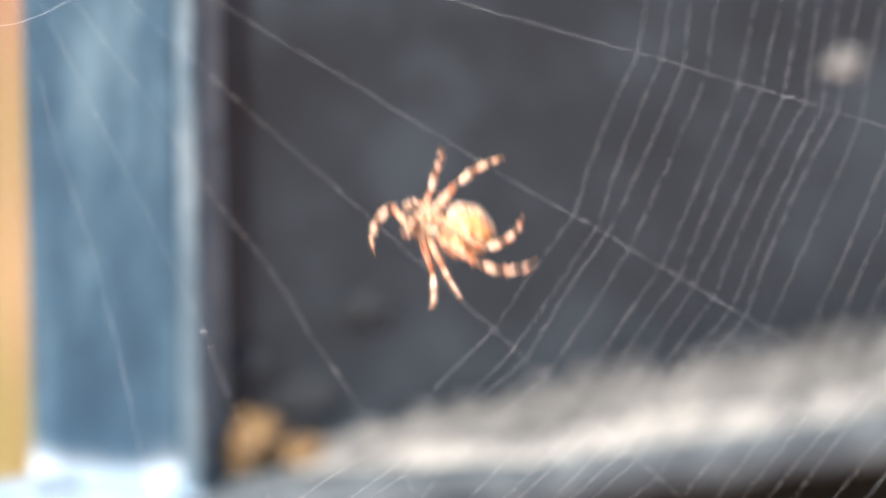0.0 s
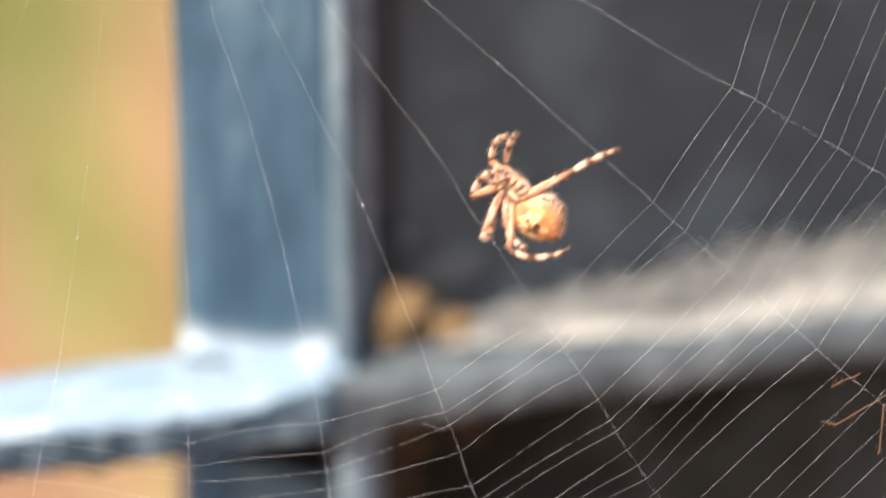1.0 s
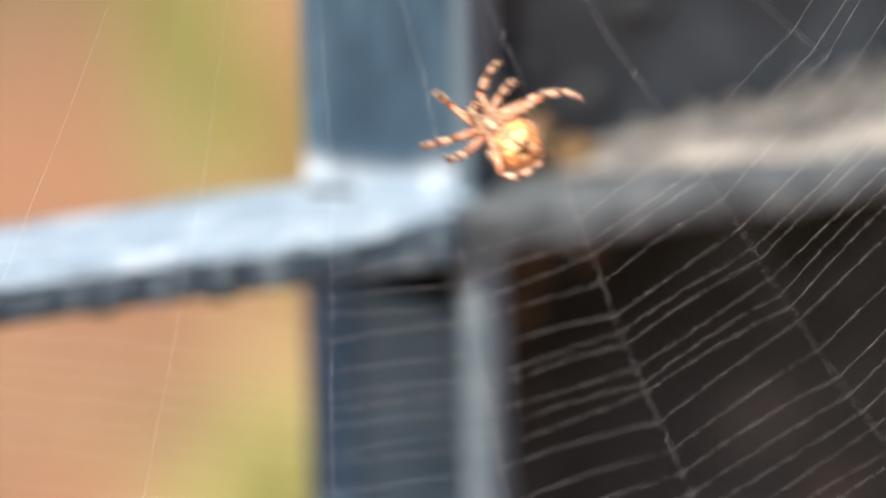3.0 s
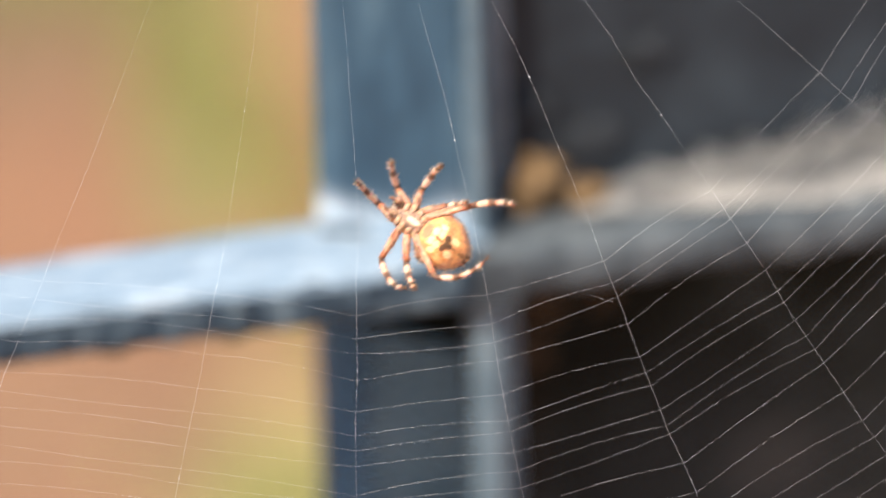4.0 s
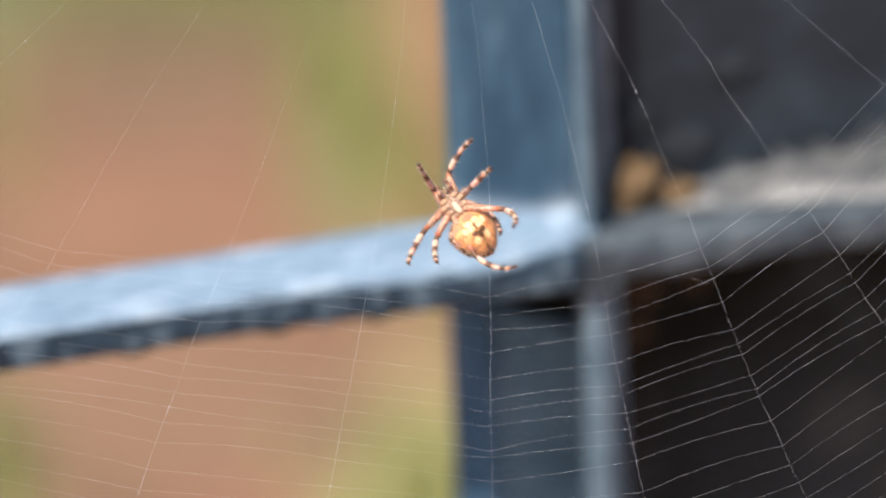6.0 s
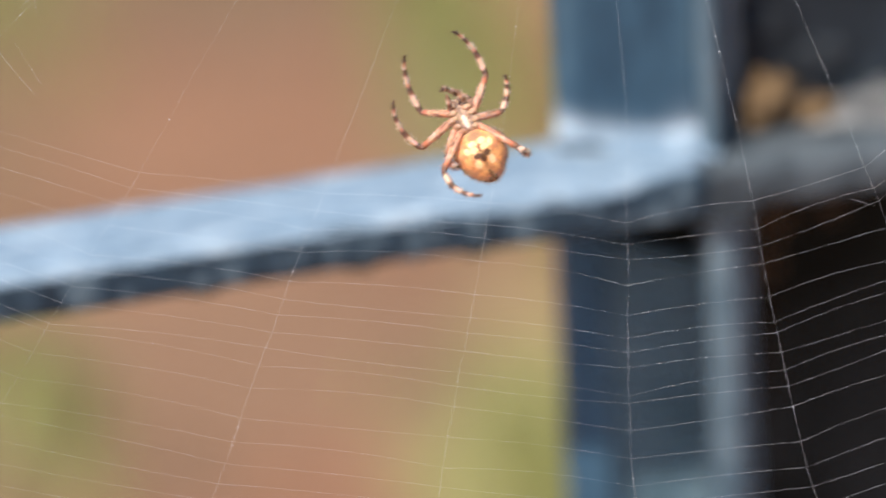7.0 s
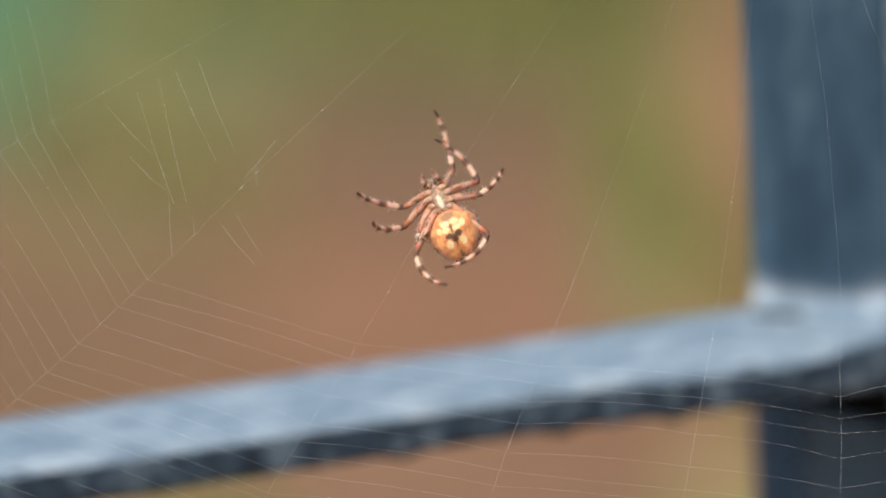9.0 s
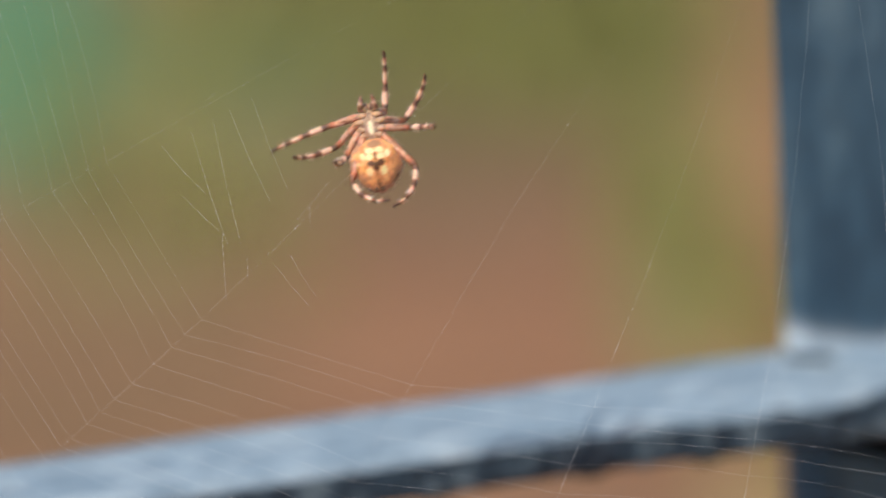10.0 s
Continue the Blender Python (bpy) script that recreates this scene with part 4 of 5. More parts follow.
    walk(legs[1], [
        (0.000, pose(-0.00175, 0.00260, 0.00025, 0.7, -0.6, 124.7)),
        (0.500, pose(-0.00175, 0.00260, 0.00025, -32.7, 10.6, 79.8)),
        (0.750, pose(-0.00175, 0.00260, 0.00025, 7.9, -3.8, 96.9)),
        (1.000, pose(-0.00175, 0.00260, 0.00025, 46.3, -25.8, 101.1)),
        (1.500, pose(-0.00175, 0.00260, 0.00025, 16.8, -16.1, 132.5)),
        (1.750, pose(-0.00175, 0.00260, 0.00025, -25.3, 16.3, 110.1)),
        (2.000, pose(-0.00175, 0.00260, 0.00025, -80.9, 20.6, 68.9)),
        (2.500, pose(-0.00175, 0.00260, 0.00025, -69.5, 12.3, 62.5)),
        (3.000, pose(-0.00175, 0.00260, 0.00025, -70.6, 14.1, 64.6)),
        (3.200, pose(-0.00175, 0.00260, 0.00025, -69.4, 14.7, 66.0)),
        (4.500, pose(-0.00175, 0.00260, 0.00025, -30.7, 14.9, 95.8)),
        (5.000, pose(-0.00175, 0.00260, 0.00025, -61.0, 21.1, 80.0)),
        (6.500, pose(-0.00175, 0.00260, 0.00025, -64.4, 17.2, 71.8)),
        (7.000, pose(-0.00175, 0.00260, 0.00025, -25.0, 13.2, 100.0)),
        (7.500, pose(-0.00175, 0.00260, 0.00025, -44.8, 17.4, 85.6)),
        (8.000, pose(-0.00175, 0.00260, 0.00025, -10.0, 7.5, 118.5)),
        (8.500, pose(-0.00175, 0.00260, 0.00025, -51.7, 13.0, 71.2)),
        (9.000, pose(-0.00175, 0.00260, 0.00025, -36.9, 19.5, 99.2)),
        (9.500, pose(-0.00175, 0.00260, 0.00025, -13.7, 9.6, 115.1)),
        (10.000, pose(-0.00175, 0.00260, 0.00025, -50.8, 26.7, 97.9)),
    ])
    walk(lower_legs[1], [
        (0.000, pose(0.00000, 0.00600, 0.00000, 84.9, -13.4, 178.4)),
        (0.500, pose(0.00000, 0.00600, 0.00000, 43.5, -63.2, 168.2)),
        (1.000, pose(0.00000, 0.00600, 0.00000, 68.6, -25.6, -179.0)),
        (1.500, pose(0.00000, 0.00600, 0.00000, 106.2, 21.4, -175.5)),
        (2.000, pose(0.00000, 0.00600, 0.00000, 61.3, 13.9, 178.1)),
        (2.500, pose(0.00000, 0.00600, 0.00000, 55.6, 50.9, -178.7)),
        (3.000, pose(0.00000, 0.00600, 0.00000, 64.1, -15.0, 178.0)),
        (3.200, pose(0.00000, 0.00600, 0.00000, 39.4, 13.7, 178.9)),
        (4.500, pose(0.00000, 0.00600, 0.00000, 85.9, 51.1, -175.0)),
        (5.000, pose(0.00000, 0.00600, 0.00000, 57.3, 5.6, 178.0)),
        (6.500, pose(0.00000, 0.00600, 0.00000, 100.2, 52.1, -178.5)),
        (6.750, pose(0.00000, 0.00600, 0.00000, 86.6, -2.2, 170.0)),
        (7.000, pose(0.00000, 0.00600, 0.00000, 78.7, -57.3, 169.5)),
        (7.250, pose(0.00000, 0.00600, 0.00000, 95.7, -5.0, 166.9)),
        (7.500, pose(0.00000, 0.00600, 0.00000, 117.2, 45.5, -177.5)),
        (7.750, pose(0.00000, 0.00600, 0.00000, 91.8, 4.9, 169.4)),
        (8.000, pose(0.00000, 0.00600, 0.00000, 71.0, -37.0, 174.2)),
        (8.500, pose(0.00000, 0.00600, 0.00000, 100.2, 37.4, -178.5)),
        (9.000, pose(0.00000, 0.00600, 0.00000, 71.2, -0.2, 177.8)),
        (9.500, pose(0.00000, 0.00600, 0.00000, 86.2, -18.1, 176.8)),
        (10.000, pose(0.00000, 0.00600, 0.00000, 86.8, 17.2, 178.3)),
    ])
    walk(legs[2], [
        (0.000, pose(-0.00170, 0.00150, 0.00025, 26.0, -8.4, 128.5)),
        (0.500, pose(-0.00170, 0.00150, 0.00025, 15.7, -11.5, 165.9)),
        (1.000, pose(-0.00170, 0.00150, 0.00025, 34.7, -16.3, 142.7)),
        (1.500, pose(-0.00170, 0.00150, 0.00025, 15.5, -10.8, 162.9)),
        (2.000, pose(-0.00170, 0.00150, 0.00025, -13.5, 4.6, 130.9)),
        (2.500, pose(-0.00170, 0.00150, 0.00025, -9.9, 1.4, 109.1)),
        (3.000, pose(-0.00170, 0.00150, 0.00025, -38.7, 2.5, 100.4)),
        (3.200, pose(-0.00170, 0.00150, 0.00025, -2.6, 0.8, 128.0)),
        (4.500, pose(-0.00170, 0.00150, 0.00025, -9.9, 2.4, 120.0)),
        (5.000, pose(-0.00170, 0.00150, 0.00025, -9.9, 1.8, 113.4)),
        (6.500, pose(-0.00170, 0.00150, 0.00025, -29.5, 6.3, 117.0)),
        (7.000, pose(-0.00170, 0.00150, 0.00025, -10.0, 3.9, 136.5)),
        (7.500, pose(-0.00170, 0.00150, 0.00025, -48.3, 10.5, 116.5)),
        (8.000, pose(-0.00170, 0.00150, 0.00025, -10.0, 5.0, 146.3)),
        (8.500, pose(-0.00170, 0.00150, 0.00025, -35.0, 7.3, 116.2)),
        (9.000, pose(-0.00170, 0.00150, 0.00025, -6.9, 2.4, 131.0)),
        (9.500, pose(-0.00170, 0.00150, 0.00025, -9.9, 2.7, 123.6)),
        (10.000, pose(-0.00170, 0.00150, 0.00025, -10.0, 4.6, 143.1)),
    ])
    walk(lower_legs[2], [
        (0.000, pose(0.00000, 0.00400, 0.00000, 160.2, 6.7, -178.2)),
        (0.500, pose(0.00000, 0.00400, 0.00000, -172.9, 81.2, -129.4)),
        (1.000, pose(0.00000, 0.00400, 0.00000, 116.6, 34.5, -173.9)),
        (1.500, pose(0.00000, 0.00400, 0.00000, 156.5, 29.7, -174.8)),
        (2.000, pose(0.00000, 0.00400, 0.00000, 115.2, 60.2, -169.1)),
        (2.500, pose(0.00000, 0.00400, 0.00000, 137.9, 68.2, -163.3)),
        (2.750, pose(0.00000, 0.00400, 0.00000, 101.4, 13.9, 169.6)),
        (3.000, pose(0.00000, 0.00400, 0.00000, 83.6, -42.9, 175.1)),
        (3.200, pose(0.00000, 0.00400, 0.00000, 113.7, -17.6, 177.7)),
        (4.500, pose(0.00000, 0.00400, 0.00000, 129.4, 14.0, -178.6)),
        (5.000, pose(0.00000, 0.00400, 0.00000, 149.0, -26.3, 176.5)),
        (6.500, pose(0.00000, 0.00400, 0.00000, 101.9, 34.5, -176.9)),
        (7.000, pose(0.00000, 0.00400, 0.00000, 88.9, 26.0, -177.2)),
        (7.500, pose(0.00000, 0.00400, 0.00000, 96.4, 27.7, -179.0)),
        (8.000, pose(0.00000, 0.00400, 0.00000, 107.1, 27.8, -177.1)),
        (8.500, pose(0.00000, 0.00400, 0.00000, 120.1, -15.4, 177.7)),
        (9.000, pose(0.00000, 0.00400, 0.00000, 74.1, 21.3, -177.7)),
        (9.500, pose(0.00000, 0.00400, 0.00000, 97.1, -1.1, 179.6)),
        (10.000, pose(0.00000, 0.00400, 0.00000, 94.0, -3.4, 179.1)),
    ])
    walk(legs[3], [
        (0.000, pose(-0.00125, 0.00070, 0.00025, 29.2, -13.3, 163.3)),
        (0.500, pose(-0.00125, 0.00070, 0.00025, 45.2, -10.7, 140.3)),
        (1.000, pose(-0.00125, 0.00070, 0.00025, 50.9, -12.6, 140.9)),
        (1.500, pose(-0.00125, 0.00070, 0.00025, 26.6, -17.7, -178.6)),
        (1.750, pose(-0.00125, 0.00070, 0.00025, 13.2, -3.5, 144.7)),
        (2.000, pose(-0.00125, 0.00070, 0.00025, -5.9, -0.4, 106.2)),
        (2.500, pose(-0.00125, 0.00070, 0.00025, 9.9, -4.8, 166.2)),
        (3.000, pose(-0.00125, 0.00070, 0.00025, 48.3, -3.7, 123.0)),
        (3.200, pose(-0.00125, 0.00070, 0.00025, 21.1, -8.7, 159.3)),
        (4.500, pose(-0.00125, 0.00070, 0.00025, 16.5, -3.1, 135.9)),
        (5.000, pose(-0.00125, 0.00070, 0.00025, 19.3, -2.0, 126.6)),
        (6.500, pose(-0.00125, 0.00070, 0.00025, 5.9, -3.8, -179.1)),
        (7.000, pose(-0.00125, 0.00070, 0.00025, 26.9, -3.0, 127.4)),
        (7.500, pose(-0.00125, 0.00070, 0.00025, 3.7, -2.2, 175.8)),
        (8.000, pose(-0.00125, 0.00070, 0.00025, 23.0, -3.1, 129.9)),
        (8.500, pose(-0.00125, 0.00070, 0.00025, -10.3, 1.3, 129.3)),
        (9.000, pose(-0.00125, 0.00070, 0.00025, 18.8, -2.7, 131.1)),
        (9.500, pose(-0.00125, 0.00070, 0.00025, 7.3, -2.4, 151.3)),
        (10.000, pose(-0.00125, 0.00070, 0.00025, 9.3, -3.6, 157.2)),
    ])
    walk(lower_legs[3], [
        (0.000, pose(0.00000, 0.00650, 0.00000, -158.4, 82.3, -125.2)),
        (0.500, pose(0.00000, 0.00650, 0.00000, 171.0, 78.3, -152.6)),
        (1.000, pose(0.00000, 0.00650, 0.00000, 179.7, 85.4, -84.5)),
        (1.500, pose(0.00000, 0.00650, 0.00000, 129.3, 55.4, -168.8)),
        (2.000, pose(0.00000, 0.00650, 0.00000, 102.5, 63.2, -166.5)),
        (2.500, pose(0.00000, 0.00650, 0.00000, 120.1, 11.9, -178.0)),
        (3.000, pose(0.00000, 0.00650, 0.00000, 102.3, 25.2, -177.2)),
        (3.200, pose(0.00000, 0.00650, 0.00000, 122.8, 38.7, -173.6)),
        (4.500, pose(0.00000, 0.00650, 0.00000, 101.2, 64.0, -165.5)),
        (5.000, pose(0.00000, 0.00650, 0.00000, 112.3, 50.3, -171.6)),
        (6.500, pose(0.00000, 0.00650, 0.00000, 139.0, 30.5, -175.5)),
        (7.000, pose(0.00000, 0.00650, 0.00000, 118.3, 48.6, -172.3)),
        (7.500, pose(0.00000, 0.00650, 0.00000, 135.2, 33.6, -175.1)),
        (8.000, pose(0.00000, 0.00650, 0.00000, 134.2, 28.1, -176.1)),
        (8.500, pose(0.00000, 0.00650, 0.00000, 96.0, 33.7, -175.7)),
        (9.000, pose(0.00000, 0.00650, 0.00000, 122.4, 52.0, -171.0)),
        (9.500, pose(0.00000, 0.00650, 0.00000, 169.5, 65.3, -164.5)),
        (10.000, pose(0.00000, 0.00650, 0.00000, 110.4, 44.5, -172.8)),
    ])
    walk(legs[4], [
        (0.000, pose(0.00135, 0.00350, 0.00025, -103.6, -16.6, -43.5)),
        (0.250, pose(0.00135, 0.00350, 0.00025, -85.5, 19.6, -9.2)),
        (0.500, pose(0.00135, 0.00350, 0.00025, -42.7, 33.3, 44.5)),
        (1.000, pose(0.00135, 0.00350, 0.00025, -49.9, 32.1, 33.1)),
        (1.500, pose(0.00135, 0.00350, 0.00025, -53.6, 23.9, 15.1)),
        (2.000, pose(0.00135, 0.00350, 0.00025, -51.2, -5.9, -42.7)),
        (2.500, pose(0.00135, 0.00350, 0.00025, -54.9, 4.0, -22.8)),
        (3.000, pose(0.00135, 0.00350, 0.00025, -84.5, -12.8, -44.5)),
        (3.200, pose(0.00135, 0.00350, 0.00025, -79.4, -1.4, -32.1)),
        (4.500, pose(0.00135, 0.00350, 0.00025, -63.1, -0.8, -31.6)),
        (5.000, pose(0.00135, 0.00350, 0.00025, -38.5, 0.1, -30.2)),
        (6.500, pose(0.00135, 0.00350, 0.00025, -67.8, -5.3, -38.3)),
        (7.000, pose(0.00135, 0.00350, 0.00025, -83.7, -4.5, -35.4)),
        (7.500, pose(0.00135, 0.00350, 0.00025, -53.0, -15.4, -60.8)),
        (8.000, pose(0.00135, 0.00350, 0.00025, -89.5, 7.3, -23.1)),
        (8.500, pose(0.00135, 0.00350, 0.00025, -52.9, -18.1, -66.0)),
        (9.000, pose(0.00135, 0.00350, 0.00025, -68.3, -3.0, -34.9)),
        (9.500, pose(0.00135, 0.00350, 0.00025, -67.5, 22.9, 3.3)),
        (10.000, pose(0.00135, 0.00350, 0.00025, -83.2, -2.9, -33.7)),
    ])
    walk(lower_legs[4], [
        (0.000, pose(0.00000, 0.00600, 0.00000, 73.6, -39.2, -177.1)),
        (0.500, pose(0.00000, 0.00600, 0.00000, -108.2, -67.8, 6.2)),
        (1.000, pose(0.00000, 0.00600, 0.00000, 57.2, -63.4, 169.6)),
        (1.500, pose(0.00000, 0.00600, 0.00000, -169.9, -86.0, 56.0)),
        (2.000, pose(0.00000, 0.00600, 0.00000, 68.2, -21.5, 179.1)),
        (2.500, pose(0.00000, 0.00600, 0.00000, 96.8, -73.9, 167.0)),
        (3.000, pose(0.00000, 0.00600, 0.00000, 47.6, -21.8, -178.9)),
        (3.200, pose(0.00000, 0.00600, 0.00000, 39.3, -22.1, 179.7)),
        (4.500, pose(0.00000, 0.00600, 0.00000, 69.1, 12.9, -179.3)),
        (5.000, pose(0.00000, 0.00600, 0.00000, 100.3, 15.6, -178.6)),
        (6.500, pose(0.00000, 0.00600, 0.00000, 47.0, -32.8, 179.1)),
        (6.750, pose(0.00000, 0.00600, 0.00000, 39.0, 17.0, -175.4)),
        (7.000, pose(0.00000, 0.00600, 0.00000, 29.9, 67.1, -177.9)),
        (7.250, pose(0.00000, 0.00600, 0.00000, 64.1, 21.5, -165.6)),
        (7.500, pose(0.00000, 0.00600, 0.00000, 89.2, -22.6, -179.8)),
        (7.750, pose(0.00000, 0.00600, 0.00000, 62.4, 19.3, -167.1)),
        (8.000, pose(0.00000, 0.00600, 0.00000, 26.6, 62.0, 179.3)),
        (8.500, pose(0.00000, 0.00600, 0.00000, 63.9, 7.7, -177.6)),
        (9.000, pose(0.00000, 0.00600, 0.00000, 99.3, 26.3, -178.5)),
        (9.500, pose(0.00000, 0.00600, 0.00000, 43.9, 32.8, 179.0)),
        (10.000, pose(0.00000, 0.00600, 0.00000, 74.7, 23.3, -179.4)),
    ])
    walk(legs[5], [
        (0.000, pose(0.00175, 0.00260, 0.00025, -50.7, -31.6, -106.6)),
        (0.250, pose(0.00175, 0.00260, 0.00025, -86.7, -1.4, -46.3)),
        (0.500, pose(0.00175, 0.00260, 0.00025, -81.9, 43.9, 5.0)),
        (1.000, pose(0.00175, 0.00260, 0.00025, -80.8, 40.6, 2.1)),
        (1.500, pose(0.00175, 0.00260, 0.00025, -87.1, 21.7, -22.0)),
        (2.000, pose(0.00175, 0.00260, 0.00025, -55.3, -14.2, -71.6)),
        (2.500, pose(0.00175, 0.00260, 0.00025, -54.9, -17.8, -78.3)),
        (3.000, pose(0.00175, 0.00260, 0.00025, -73.2, -24.2, -77.0)),
        (3.200, pose(0.00175, 0.00260, 0.00025, -70.1, -20.5, -73.7)),
        (4.500, pose(0.00175, 0.00260, 0.00025, -69.9, -9.2, -57.9)),
        (5.000, pose(0.00175, 0.00260, 0.00025, -59.3, -6.4, -56.1)),
        (6.500, pose(0.00175, 0.00260, 0.00025, -60.7, -16.5, -72.7)),
        (7.000, pose(0.00175, 0.00260, 0.00025, -33.7, -0.2, -45.7)),
        (7.500, pose(0.00175, 0.00260, 0.00025, -46.2, -15.2, -79.5)),
        (8.000, pose(0.00175, 0.00260, 0.00025, -70.9, -15.5, -66.4)),
        (8.500, pose(0.00175, 0.00260, 0.00025, -49.7, -20.5, -87.6)),
        (9.000, pose(0.00175, 0.00260, 0.00025, -53.5, -15.5, -75.0)),
        (9.500, pose(0.00175, 0.00260, 0.00025, -58.8, -5.4, -54.5)),
        (10.000, pose(0.00175, 0.00260, 0.00025, -67.3, -14.9, -67.1)),
    ])
    walk(lower_legs[5], [
        (0.000, pose(0.00000, 0.00600, 0.00000, 119.0, -24.2, -178.2)),
        (0.250, pose(0.00000, 0.00600, 0.00000, 93.8, -47.5, 168.1)),
        (0.500, pose(0.00000, 0.00600, 0.00000, 55.5, -73.1, 173.5)),
        (1.000, pose(0.00000, 0.00600, 0.00000, 57.3, -43.2, 175.2)),
        (1.500, pose(0.00000, 0.00600, 0.00000, 46.1, -35.6, 177.5)),
        (2.000, pose(0.00000, 0.00600, 0.00000, 52.5, -6.4, -178.9)),
        (2.500, pose(0.00000, 0.00600, 0.00000, 50.6, -32.4, 179.7)),
        (3.000, pose(0.00000, 0.00600, 0.00000, 33.9, -9.6, -177.7)),
        (3.200, pose(0.00000, 0.00600, 0.00000, 44.1, -14.8, -178.3)),
        (4.500, pose(0.00000, 0.00600, 0.00000, 53.0, -24.9, -180.0)),
        (5.000, pose(0.00000, 0.00600, 0.00000, 58.1, -5.3, -179.6)),
        (6.500, pose(0.00000, 0.00600, 0.00000, 44.4, -24.3, -179.5)),
        (6.750, pose(0.00000, 0.00600, 0.00000, 71.4, 13.4, 172.4)),
        (7.000, pose(0.00000, 0.00600, 0.00000, 105.5, 50.2, -173.5)),
        (7.250, pose(0.00000, 0.00600, 0.00000, 73.9, 19.3, 174.8)),
        (7.500, pose(0.00000, 0.00600, 0.00000, 49.5, -12.5, -179.3)),
        (8.000, pose(0.00000, 0.00600, 0.00000, 82.1, 50.5, -176.0)),
        (8.500, pose(0.00000, 0.00600, 0.00000, 51.0, -11.8, -178.6)),
        (8.750, pose(0.00000, 0.00600, 0.00000, 58.2, 34.4, 179.7)),
        (9.000, pose(0.00000, 0.00600, 0.00000, 86.3, 79.8, -157.9)),
        (9.500, pose(0.00000, 0.00600, 0.00000, 72.4, 64.2, -172.7)),
        (10.000, pose(0.00000, 0.00600, 0.00000, 71.8, 18.7, -177.6)),
    ])
    walk(legs[6], [
        (0.000, pose(0.00170, 0.00150, 0.00025, -87.7, 23.7, -68.7)),
        (0.250, pose(0.00170, 0.00150, 0.00025, -48.8, -11.1, -117.5)),
        (0.500, pose(0.00170, 0.00150, 0.00025, 1.4, 1.3, -175.7)),
        (1.000, pose(0.00170, 0.00150, 0.00025, -40.1, -30.2, -166.3)),
        (1.500, pose(0.00170, 0.00150, 0.00025, -94.5, -8.9, -101.6)),
        (1.750, pose(0.00170, 0.00150, 0.00025, -41.4, -13.2, -127.5)),
        (2.000, pose(0.00170, 0.00150, 0.00025, 8.3, 4.2, -146.7)),
        (2.500, pose(0.00170, 0.00150, 0.00025, -10.0, -5.1, -147.4)),
        (3.000, pose(0.00170, 0.00150, 0.00025, -0.3, -0.1, -119.2)),
        (3.200, pose(0.00170, 0.00150, 0.00025, -3.3, -0.9, -123.7)),
        (4.500, pose(0.00170, 0.00150, 0.00025, -53.1, -14.9, -122.8)),
        (5.000, pose(0.00170, 0.00150, 0.00025, -80.9, -15.6, -111.6)),
        (5.750, pose(0.00170, 0.00150, 0.00025, -37.5, -13.8, -132.7)),
        (6.500, pose(0.00170, 0.00150, 0.00025, 2.0, 1.0, -146.9)),
        (7.000, pose(0.00170, 0.00150, 0.00025, -34.0, -2.9, -102.7)),
        (7.500, pose(0.00170, 0.00150, 0.00025, -2.0, -0.7, -134.9)),
        (8.000, pose(0.00170, 0.00150, 0.00025, -43.3, -4.9, -105.7)),
        (8.500, pose(0.00170, 0.00150, 0.00025, 4.6, 2.4, -148.5)),
        (9.000, pose(0.00170, 0.00150, 0.00025, -32.7, -3.5, -105.3)),
        (9.500, pose(0.00170, 0.00150, 0.00025, -9.9, -1.1, -105.5)),
        (10.000, pose(0.00170, 0.00150, 0.00025, -25.0, -0.8, -97.1)),
    ])
